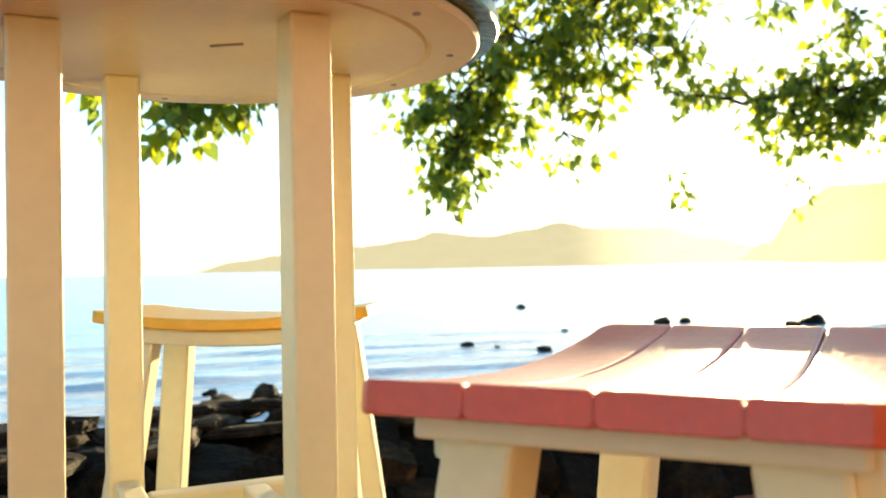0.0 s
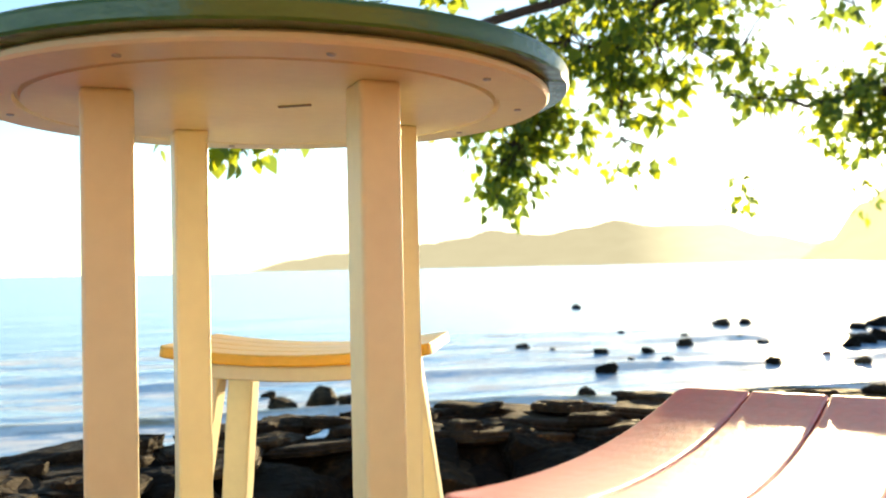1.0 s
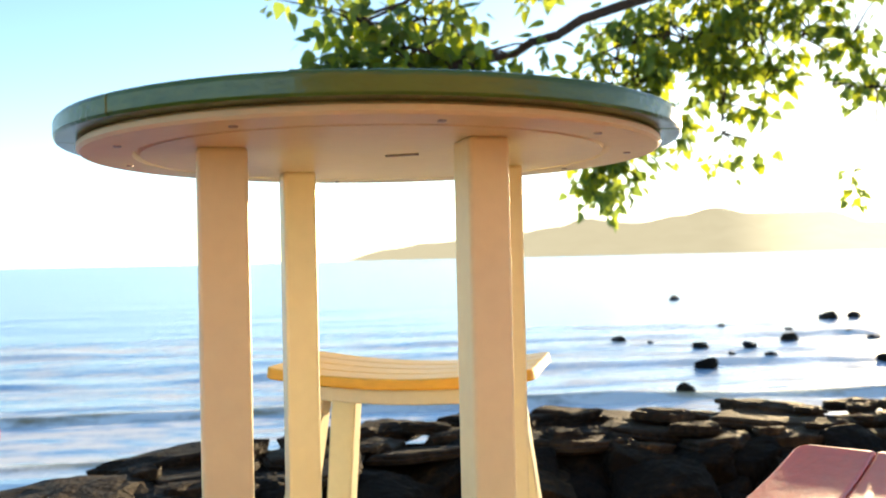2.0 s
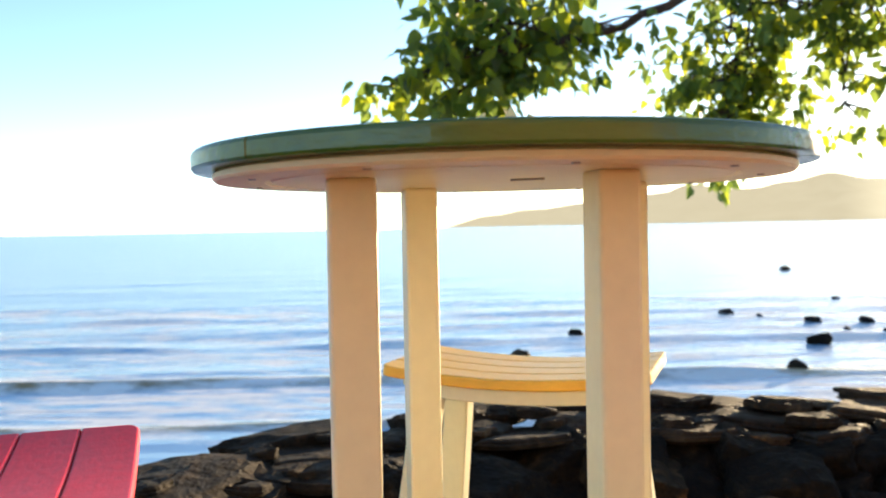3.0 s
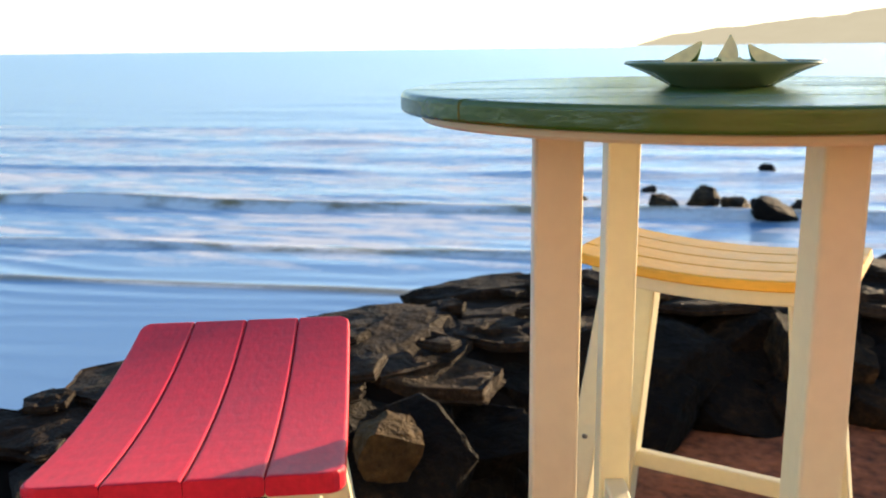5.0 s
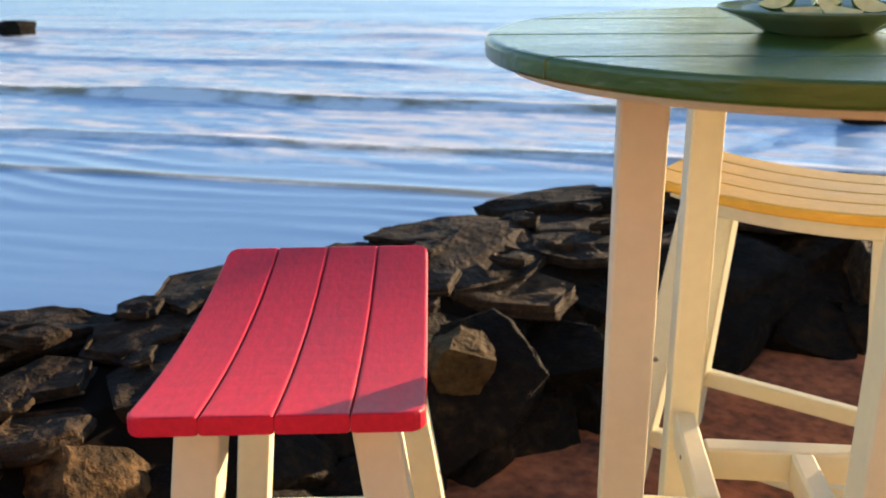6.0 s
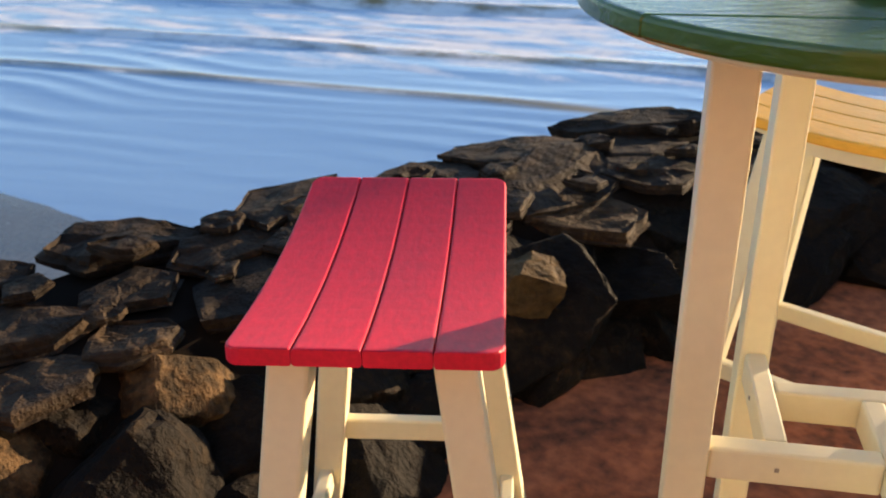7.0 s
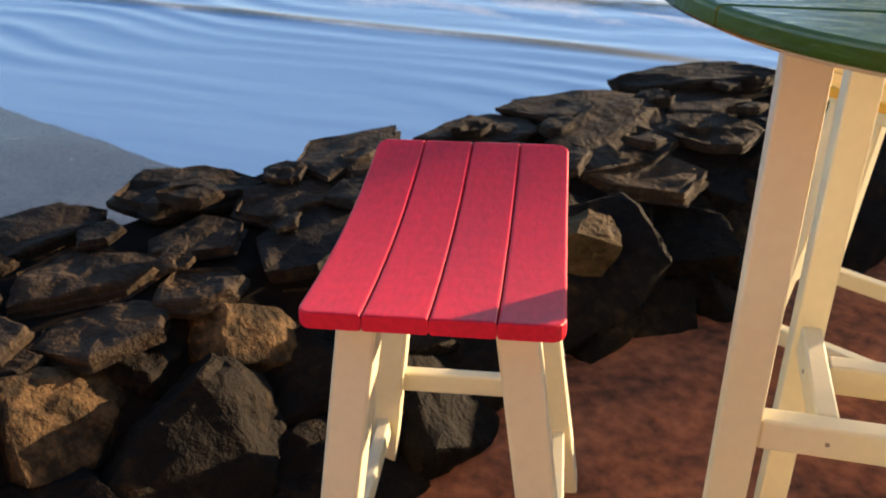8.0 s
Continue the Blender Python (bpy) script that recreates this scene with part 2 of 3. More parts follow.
def sea_sheet():
    """One sheet from the beach to the horizon, fine near the shore, with low breakers and their foam."""
    xs = [-5000, -2000, -800, -300, -120, -60, -40, -30, -24] + [-20 + 0.25 * i for i in range(0, 145)] + [18, 21, 25, 30, 40, 60, 120, 300, 800, 2000, 5000]
    ys = [-60, -20, -5, 0] + [1 + 0.07 * i for i in range(130)] + [10.1 + 0.11 * i for i in range(42)] + [15 + 0.3 * i for i in range(70)] + [38 + 1.5 * i for i in range(30)] + [90, 120, 180, 300, 600, 1200, 2500, 5000]
    bm = bmesh.new()
    foam_layer = bm.verts.layers.float.new("foam")
    silt_layer = bm.verts.layers.float.new("silt")
    swell_layer = bm.verts.layers.float.new("swell")
    grid = []
    for y in ys:
        row = []
        for x in xs:
            h = foam = silt = 0.0
            swell = 1.0
            if -25 < x < 26 and 0 < y < 82:
                near = min(1, (25.5 - abs(x)) / 4) * max(0.0, 1 - max(0, y - 20) / 60)
                u = y - 0.22 * x + 0.7 * fbm(x, y * 0.3, 0.11, 2)
                swell = max(0.12, min(1.0, (u - 6.5) / 6))
                h = 0.03 * (0.5 + 0.5 * math.sin(u * 1.1)) ** 3 * max(0, 0.7 + 0.9 * fbm(x, y, 0.07, 2)) * swell + 0.012 * fbm(x * 0.5, y * 1.4, 0.9, 3) * swell
                # ripples over the shallows
                h += 0.017 * (1 - swell) * max(0.0, min(1.0, (u - 4.2) / 1.2)) * (0.5 + 0.5 * math.sin(u * 14 + 9 * fbm(x * 0.5, y, 0.5, 2))) ** 2 * max(0.0, 0.6 + fbm(x * 0.6, y, 0.35, 2))
                for at, height, width in ((11.9, 0.12, 0.36), (9.15, 0.05, 0.2), (7.45, 0.022, 0.12), (15.6, 0.08, 0.6), (20.5, 0.09, 0.9)):
                    d = u - at
                    broken = max(0.0, min(1, 0.6 + 1.7 * noise.noise(Vector((x * 0.3 + at, at * 0.7, 3)))))
                    crest = math.exp(-(d / width) ** 2 * (1 if d > 0 else 5))
                    h += height * crest * (0.25 + 0.75 * broken)
                    ragged = 0.85 + 1.2 * fbm(x, y, 1.4, 3)
                    foam = max(foam, broken * ragged * (height / 0.09) ** 0.5 * math.exp(-((d + width * 0.55) / (width * 0.5)) ** 2))
                    if at < 14:
                        silt = max(silt, (1.4 - 0.6 * broken) * math.exp(-((d + 0.1 * width) / (width * 0.8)) ** 2))
                # lace of foam left behind the breakers
                if 7.2 < u < 24:
                    foam = max(foam, (0.55 if u < 13 else 0.5) * min(1, (u - 7.2) / 2) * (0.5 * fbm(x * 0.5, y * 1.3, 0.5, 2) + fbm(x * 0.6, y * 1.6, 2.2, 3) + 0.62))
                h *= near
            v = bm.verts.new((x, y, SEA + h))
            v[foam_layer] = max(0.0, min(1.0, foam))
            v[silt_layer] = max(0.0, min(1.0, silt))
            v[swell_layer] = swell
            row.append(v)
        grid.append(row)
    for a, b in zip(grid, grid[1:]):
        for i in range(len(xs) - 1):
            bm.faces.new((a[i], a[i + 1], b[i + 1], b[i]))
    return tagged(part("water", bm, WATER, smooth=True), "blue sea with small foaming waves rolling to the shore", "sea", kind="structure")


sea_sheet()


def base_line(u):
    """The foot of the stone wall on the terrace, for u from 0 (behind) to 1 (far along the shore)."""
    pts = [(-1.30, -2.5), (-1.12, 0.2), (-1.00, 0.95), (-0.97, 1.25), (-0.91, 1.50), (-0.83, 1.78), (-0.72, 2.00), (-0.57, 2.35), (-0.39, 2.59), (-0.15, 2.70), (0.5, 2.85), (1.6, 3.1), (4.0, 3.7), (9.0, 5.3)]
    lens = [0]
    for a, b in zip(pts, pts[1:]):
        lens.append(lens[-1] + math.dist(a, b))
    s = u * lens[-1]
    for k in range(len(pts) - 1):
        if s <= lens[k + 1] or k == len(pts) - 2:
            f = (s - lens[k]) / (lens[k + 1] - lens[k])
            a, b = Vector(pts[k]), Vector(pts[k + 1])
            d = (b - a).normalized()
            return a.lerp(b, f), d, Vector((-d.y, d.x)), lens[-1]


def ground_sheet():
    """Terrace of earth, dropping behind the wall to a beach that runs under the sea."""
    xs = [-5000, -1000, -200, -60, -30, -20, -15, -12, -10, -9] + [-8 + 0.2 * i for i in range(28)] + [-2.4 + 0.1 * i for i in range(50)] + [2.8, 3.2, 4, 5, 6, 8, 10, 14, 20, 40, 100, 400, 1500, 5000]
    ys = [-5000, -800, -100, -30, -12, -8, -6, -4, -3, -2, -1, -0.5] + [-0.2 + 0.1 * i for i in range(42)] + [4.2, 4.6, 5, 6, 8, 10, 14, 20, 40, 100, 400, 1500, 5000]
    samples = [base_line(k / 200) for k in range(201)]
    bm = bmesh.new()
    grid = []
    for y in ys:
        row = []
        for x in xs:
            p, d, nrm, _ = min(samples, key=lambda q: (q[0].x - x) ** 2 + (q[0].y - y) ** 2)
            off = (Vector((x, y)) - p).dot(nrm)
            if off < 0.25:
                z = 0.012 * fbm(x, y, 2.0)
            else:
                beach = SEA + 0.07 * (2.95 - y) * (1 if x < -1.5 else 0) + (-0.5 if x >= -1.5 else 0) + 0.01 * fbm(x, y, 0.8)
                z = max(beach, -3.0) if off > 0.6 else -0.2
            row.append(bm.verts.new((x, y, min(z, 0.05))))
        grid.append(row)
    for a, b in zip(grid, grid[1:]):
        for i in range(len(xs) - 1):
            bm.faces.new((a[i], a[i + 1], b[i + 1], b[i]))
    ob = part("ground", bm, EARTH, smooth=True)
    ob.data.materials.append(SAND)
    for p in ob.data.polygons:
        if p.center.z < -0.3:
            p.material_index = 1
    return tagged(ob, "bare reddish brown earth terrace above a wet sand beach", "ground", kind="structure")


ground_sheet()


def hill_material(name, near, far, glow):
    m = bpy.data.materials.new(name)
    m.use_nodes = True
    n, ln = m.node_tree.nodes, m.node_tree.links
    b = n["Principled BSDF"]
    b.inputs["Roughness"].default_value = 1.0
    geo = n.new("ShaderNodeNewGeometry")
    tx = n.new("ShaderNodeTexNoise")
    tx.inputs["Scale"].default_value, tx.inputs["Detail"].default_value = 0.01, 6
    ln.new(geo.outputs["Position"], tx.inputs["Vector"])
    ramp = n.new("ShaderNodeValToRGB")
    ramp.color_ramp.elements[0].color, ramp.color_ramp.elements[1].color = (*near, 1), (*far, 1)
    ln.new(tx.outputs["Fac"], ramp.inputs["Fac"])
    # haze is put into the emission; the slopes themselves are nearly black
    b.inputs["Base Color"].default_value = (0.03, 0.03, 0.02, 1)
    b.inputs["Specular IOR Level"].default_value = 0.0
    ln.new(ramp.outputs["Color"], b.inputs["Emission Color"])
    # the emitted haze gets stronger towards the sun, for its glow
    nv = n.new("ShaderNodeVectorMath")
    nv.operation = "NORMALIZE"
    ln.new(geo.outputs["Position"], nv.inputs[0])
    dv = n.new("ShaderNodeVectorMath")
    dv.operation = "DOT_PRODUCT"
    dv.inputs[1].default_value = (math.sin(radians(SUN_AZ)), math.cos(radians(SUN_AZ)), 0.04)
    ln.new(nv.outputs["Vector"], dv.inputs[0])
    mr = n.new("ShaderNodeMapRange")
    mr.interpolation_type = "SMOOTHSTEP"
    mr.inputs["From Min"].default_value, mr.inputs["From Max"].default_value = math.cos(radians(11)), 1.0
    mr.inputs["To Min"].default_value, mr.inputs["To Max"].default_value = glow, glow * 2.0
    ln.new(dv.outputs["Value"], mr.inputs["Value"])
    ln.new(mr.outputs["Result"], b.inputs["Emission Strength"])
    return m


HILL = hill_material("far_hills_haze_glow", (0.235, 0.195, 0.125), (0.275, 0.232, 0.155), 1.0)
HEAD = hill_material("headland_haze_glow", (0.27, 0.19, 0.09), (0.33, 0.235, 0.115), 1.0)


def hills(name, material, label, dist, ridge, depth):
    """A far range: its skyline as (azimuth, elevation) in degrees, with spurs running down to the sea."""
    bm = bmesh.new()
    rows = [[] for _ in range(9)]
    n = 220
    a0, a1 = ridge[0][0], ridge[-1][0]
    for i in range(n + 1):
        a = a0 + (a1 - a0) * i / n
        for (p, e), (q, f) in zip(ridge, ridge[1:]):
            if p <= a <= q:
                t = (a - p) / (q - p)
                t = t * t * (3 - 2 * t)
                el = e + (f - e) * t
                break
        el = max(0.02, el + 0.06 * min(1, el) * noise.noise(Vector((a * 1.7, 3, 0))) + 0.03 * min(1, el) * noise.noise(Vector((a * 6, 9, 0))))
        top = dist * math.tan(radians(el))
        for k in range(9):
            f = k / 8
            r = dist - depth * (1 - f)
            spur = 1 + 0.35 * math.sin(math.pi * f) * noise.noise(Vector((a * 0.9, f * 2, 5)))
            z = SEA - 2 + (top + 2) * f ** 0.8 * (spur if 0 < k < 8 else 1)
            rows[k].append(bm.verts.new((r * math.sin(radians(a)), r * math.cos(radians(a)), z)))
    for a, b in zip(rows, rows[1:]):
        for i in range(n):
            bm.faces.new((a[i], a[i + 1], b[i + 1], b[i]))
    return tagged(part(name, bm, material, smooth=True), label, "hills", kind="structure")


hills("backdrop_hills", HILL, "golden hills across the bay, their pale haze put in as emission", 3600,
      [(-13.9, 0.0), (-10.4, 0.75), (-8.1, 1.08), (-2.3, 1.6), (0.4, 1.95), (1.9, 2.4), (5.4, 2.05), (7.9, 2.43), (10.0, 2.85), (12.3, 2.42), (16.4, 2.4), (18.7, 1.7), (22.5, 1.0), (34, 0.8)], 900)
hills("backdrop_headland", HEAD, "dark wooded headland, haze and low sun glow put in as emission", 1500,
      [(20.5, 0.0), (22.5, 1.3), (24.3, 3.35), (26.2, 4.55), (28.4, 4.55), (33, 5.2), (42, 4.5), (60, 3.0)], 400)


# ---- stone wall ----
def rock_mesh(name, seed, cuts=11, smooth=0.0):
    """A broken stone: a block split along random planes, its faces roughened."""
    rnd = random.Random(seed)
    bm = bmesh.new()
    bmesh.ops.create_cube(bm, size=2.0)
    for _ in range(cuts):
        nrm = Vector((rnd.gauss(0, 1), rnd.gauss(0, 1), rnd.gauss(0, 0.8))).normalized()
        ext = max(v.co.dot(nrm) for v in bm.verts)
        g = bmesh.ops.bisect_plane(bm, geom=bm.verts[:] + bm.edges[:] + bm.faces[:], plane_co=nrm * ext * rnd.uniform(0.6, 0.86), plane_no=nrm, clear_outer=True)
        bmesh.ops.contextual_create(bm, geom=[e for e in g["geom_cut"] if isinstance(e, bmesh.types.BMEdge)])
    corners = [v.co.copy() for v in bm.verts]
    bm.clear()
    for c in corners:
        bm.verts.new(c)
    hull = bmesh.ops.convex_hull(bm, input=bm.verts[:])
    bmesh.ops.delete(bm, geom=list({v for v in hull["geom_interior"] + hull["geom_unused"] if isinstance(v, bmesh.types.BMVert)}), context="VERTS")
    bmesh.ops.dissolve_limit(bm, angle_limit=radians(4), verts=bm.verts[:], edges=bm.edges[:])
    bmesh.ops.bevel(bm, geom=bm.edges[:], offset=0.045, segments=1, affect="EDGES", clamp_overlap=True)
    bmesh.ops.triangulate(bm, faces=bm.faces)
    for limit in (0.5, 0.35, 0.22):
        bmesh.ops.subdivide_edges(bm, edges=[e for e in bm.edges if e.calc_length() > limit], cuts=1)
        bmesh.ops.triangulate(bm, faces=bm.faces)
    for v in bm.verts:
        n3 = v.co.normalized()
        shift = Vector((seed, 2 * seed, 0))
        v.co += n3 * (0.16 * noise.noise(v.co * 1.1 + shift) + 0.09 * noise.noise(v.co * 2.7 + shift) + 0.06 * noise.noise(v.co * 6 + shift))
        v.co.z += 0.05 * math.sin(v.co.z * 9 + 3 * noise.noise(v.co + shift))
        if smooth:
            v.co = v.co.lerp(n3 * 0.95, smooth)
    me = bpy.data.meshes.new(name)
    bmesh.ops.recalc_face_normals(bm, faces=bm.faces)
    bm.to_mesh(me)
    bm.free()
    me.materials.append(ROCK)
    return me


def slab_mesh(name, seed):
    """A flat split slab: an angular outline, ledges where its layers broke, an uneven top."""
    rnd = random.Random(seed)
    k = rnd.randint(5, 7)
    corners = []
    for i in range(k):
        a = 2 * math.pi * (i + rnd.uniform(-0.28, 0.28)) / k
        r = rnd.uniform(0.78, 1.12)
        corners.append(Vector((r * math.cos(a), r * math.sin(a), 0)))
    around = 30
    outline = []
    for i in range(around):
        t = i / around * k
        j = int(t)
        p = corners[j].lerp(corners[(j + 1) % k], t - j)
        outline.append(p * (1 + 0.05 * noise.noise(p * 5 + Vector((seed, 0, 0)))))
    tilt = Vector((rnd.uniform(-0.25, 0.25), rnd.uniform(-0.25, 0.25), 0))
    rings = []
    ledge = [rnd.uniform(0.86, 1.0) for _ in range(6)]
    for z, f in ((-1.0, 0.55), (-0.95, 0.84 * ledge[0]), (-0.5, ledge[1]), (-0.38, ledge[2]), (0.15, ledge[2] * 1.02), (0.28, ledge[3]), (0.72, ledge[3]), (0.92, 0.955 * ledge[3]), (1.0, 0.88 * ledge[3]), (1.0, 0.6), (1.0, 0.3)):
        ring = []
        for i, p in enumerate(outline):
            q = p * f * (1 + 0.035 * noise.noise(Vector((i * 0.7, z * 3, seed))))
            h = z
            if z > 0.8:
                h += 0.35 * noise.noise(q * 1.6 + Vector((0, seed, 0))) + 0.22 * noise.noise(q * 4.5 + Vector((seed, 0, 3))) + q.dot(tilt)
                step = noise.noise(q * 0.9 + Vector((7, seed, 1)))
                h -= 0.45 * min(1.0, max(0.0, (step - 0.12) * 9))
            ring.append(Vector((q.x, q.y, h)))
        rings.append(ring)
    bm = loft(rings)
    bmesh.ops.triangulate(bm, faces=bm.faces)
    me = bpy.data.meshes.new(name)
    bmesh.ops.recalc_face_normals(bm, faces=bm.faces)
    bm.to_mesh(me)
    bm.free()
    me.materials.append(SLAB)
    return me


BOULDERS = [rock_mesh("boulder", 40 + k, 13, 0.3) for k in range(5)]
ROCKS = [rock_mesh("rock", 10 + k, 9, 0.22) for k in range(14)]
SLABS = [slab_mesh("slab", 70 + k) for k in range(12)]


def wall_section(y, x):
    """Offsets of the inner and outer edge of the wall's flat top from its foot, and its height."""
    inner = 0.44 if y < 1.2 else 0.44 - 0.16 * min(1, (y - 1.2) / 0.6) if y < 1.9 else 0.28 + 0.16 * min(1, (y - 1.9) / 0.8)
    outer = 1.0 if y < 1.3 else 0.9 if y < 1.7 else 0.80 if y < 2.3 else 0.84 if x < 0 else 1.05
    high = 0.36 - 0.03 * max(0.0, min(1.0, (y - 1.5) / 0.4)) if x < -0.55 else 0.33 - 0.04 * min(1, (x + 0.55) / 0.5)
    return inner, outer, high


def wall_point(s, off):
    """A place at arc length s along the foot, off from it across the wall, and the heading there; bends are eased."""
    total = base_line(0)[3]
    mean = Vector((0, 0))
    for k in range(-4, 5):
        mean += base_line(max(0.0, min(1.0, (s + 0.09 * k) / total)))[1]
    mean.normalize()
    p = base_line(max(0.0, min(1.0, s / total)))[0]
    return p + Vector((-mean.y, mean.x)) * off, math.degrees(math.atan2(mean.y, mean.x)), p


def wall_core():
    """The wall's core: one dark sheet under its stones that closes the gaps."""
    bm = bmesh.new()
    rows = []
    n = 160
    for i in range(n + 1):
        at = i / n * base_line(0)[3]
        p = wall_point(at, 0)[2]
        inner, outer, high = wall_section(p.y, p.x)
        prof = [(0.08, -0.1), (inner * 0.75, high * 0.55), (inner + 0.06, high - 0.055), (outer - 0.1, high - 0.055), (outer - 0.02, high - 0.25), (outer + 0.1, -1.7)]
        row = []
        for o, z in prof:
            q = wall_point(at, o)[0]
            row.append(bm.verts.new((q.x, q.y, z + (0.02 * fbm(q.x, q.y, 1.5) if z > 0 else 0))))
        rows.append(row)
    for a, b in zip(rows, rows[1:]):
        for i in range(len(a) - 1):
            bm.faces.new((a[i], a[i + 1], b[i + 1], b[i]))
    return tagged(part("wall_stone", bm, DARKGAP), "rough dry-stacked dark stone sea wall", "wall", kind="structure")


stone_wall = wall_core()


def lay_stones(parent):
    rnd = random.Random(5)
    laid = []

    def onward(s, off, length):
        """The arc length at which a stone of this length, laid at this offset, ends."""
        here = wall_point(s, off)[0]
        while s < 12.5 and (wall_point(s, off)[0] - here).length < length:
            s += 0.02
        return s

    def lay(mesh, s, off, z, size, wide, thick, tilt, lean=0.0, spin=30):
        q, heading, _ = wall_point(s, off)
        m = pose(q.x, q.y, z, 0, 0, heading) @ pose(0, 0, 0, lean, 0, 0) @ pose(0, 0, 0, rnd.uniform(-tilt, tilt), rnd.uniform(-tilt, tilt), rnd.uniform(-spin, spin))
        laid.append((m @ Matrix.Diagonal((size, wide, thick, 1)), mesh, off))

    # the sloping face towards the terrace: big rounded boulders, smaller ones between
    for row, (f, size) in enumerate(((0.12, 0.155), (0.45, 0.165), (0.78, 0.13))):
        s = 1.5 + 0.09 * row
        while s < 12.5:
            w = size * rnd.uniform(0.7, 1.35)
            p = wall_point(s + w, 0)[2]
            inner, outer, high = wall_section(p.y, p.x)
            lay(rnd.choice(ROCKS), s + w, inner * f + 0.07 + rnd.uniform(-0.03, 0.03), high * (f - 0.1) * 0.8 + rnd.uniform(-0.02, 0.02), w, w * rnd.uniform(0.65, 0.9), w * rnd.uniform(0.55, 0.8), 25, 30)
            s = onward(s, inner * f + 0.07, w * rnd.uniform(1.4, 1.7))
    # the flat top: large slabs, with thin and small ones wedged over and between them
    for row, (f, size, up) in enumerate(((0.03, 0.15, -0.028), (0.40, 0.19, -0.010), (0.90, 0.21, -0.006), (0.15, 0.07, 0.004), (0.62, 0.085, 0.016))):
        s = 1.5 + 0.11 * row
        while s < 12.5:
            w = size * rnd.choice((0.7, 0.9, 1.1, 1.5)) * 1.1
            p = wall_point(s + w, 0)[2]
            inner, outer, high = wall_section(p.y, p.x)
            t = min(rnd.uniform(0.017, 0.032), 0.2 * w)
            lay(rnd.choice(SLABS), s + w * 0.9, inner + 0.03 + (outer - inner - 0.06) * f + rnd.uniform(-0.03, 0.03), high - t * 0.9 + up + rnd.uniform(-0.012, 0.014), w, min(0.17, w * rnd.uniform(0.6, 0.95)), t, 5, -4 if f < 0.1 else 0)
            s = onward(s, inner + (outer - inner) * f, w * (rnd.uniform(1.45, 1.65) if row < 3 else rnd.uniform(2.2, 5.0)))
    # the seaward side
    for f, z, size in ((0.02, 0.04, 0.15), (0.07, -0.07, 0.2), (0.13, -0.35, 0.24), (0.18, -0.7, 0.26)):
        s = 1.5
        while s < 12.5:
            w = size * rnd.uniform(0.7, 1.3)
            p = wall_point(s + w, 0)[2]
            lay(rnd.choice(ROCKS), s + w, wall_section(p.y, p.x)[1] + f, z + rnd.uniform(-0.04, 0.04), w, w * 0.8, w * 0.7, 25)
            s = onward(s, wall_section(p.y, p.x)[1] + f, w * rnd.uniform(1.4, 1.7))
    # the southern end, which closes the wall behind
    s = 0.1
    while s < 1.6:
        inner, outer, high = wall_section(0.0, -1.2)
        for f in (0.15, 0.55, 0.85):
            lay(rnd.choice(ROCKS), s + rnd.uniform(-0.05, 0.05), inner * f, high * f * 0.8, 0.16, 0.13, 0.11, 25, 30)
        for f in (0.1, 0.5, 0.92):
            lay(rnd.choice(SLABS), s + rnd.uniform(-0.05, 0.05), inner + (outer - inner) * f, high - 0.03, 0.19, 0.15, 0.026, 5)
        for z in (0.05, -0.2, -0.5):
            lay(rnd.choice(ROCKS), s, outer + 0.06 - 0.1 * z, z, 0.19, 0.16, 0.15, 25)
        s += 0.22
    # one ochre stone sits proud of the face, sunlight put into its colour
    ochre = rock_mesh("ochre_stone", 63, 9, 0.3)
    ochre.materials[0] = OCHRE
    laid.append((pose(-1.02, 1.66, 0.235, 15, 20, 40) @ Matrix.Diagonal((0.075, 0.065, 0.085, 1)), ochre, 0.3))
    # the reach by the table is laid stone by stone
    laid.sort(key=lambda q: math.dist(q[0].translation.xy, (-1.1, 1.6)) + (3.0 if q[0].translation.z < -0.1 or q[2] > 0.8 and q[0].translation.z < 0.24 else 0))
    for m, mesh, _ in laid[:300]:
        ob = new("stone", mesh)
        ob.matrix_world = m
        ob.parent = parent
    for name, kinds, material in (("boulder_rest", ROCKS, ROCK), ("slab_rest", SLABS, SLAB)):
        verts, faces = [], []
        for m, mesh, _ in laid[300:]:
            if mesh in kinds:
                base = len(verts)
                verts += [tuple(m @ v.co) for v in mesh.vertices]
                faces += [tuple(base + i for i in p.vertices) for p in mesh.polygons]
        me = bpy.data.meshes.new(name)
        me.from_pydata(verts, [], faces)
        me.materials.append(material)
        rest = new(name, me)
        rest.parent = parent
        tagged(rest, kind="stuff")


# ---- bar stool ----
SEAT_L, SEAT_W, SEAT_T, DIP, SEAT_Z = 0.526, 0.313, 0.022, 0.021, 0.732


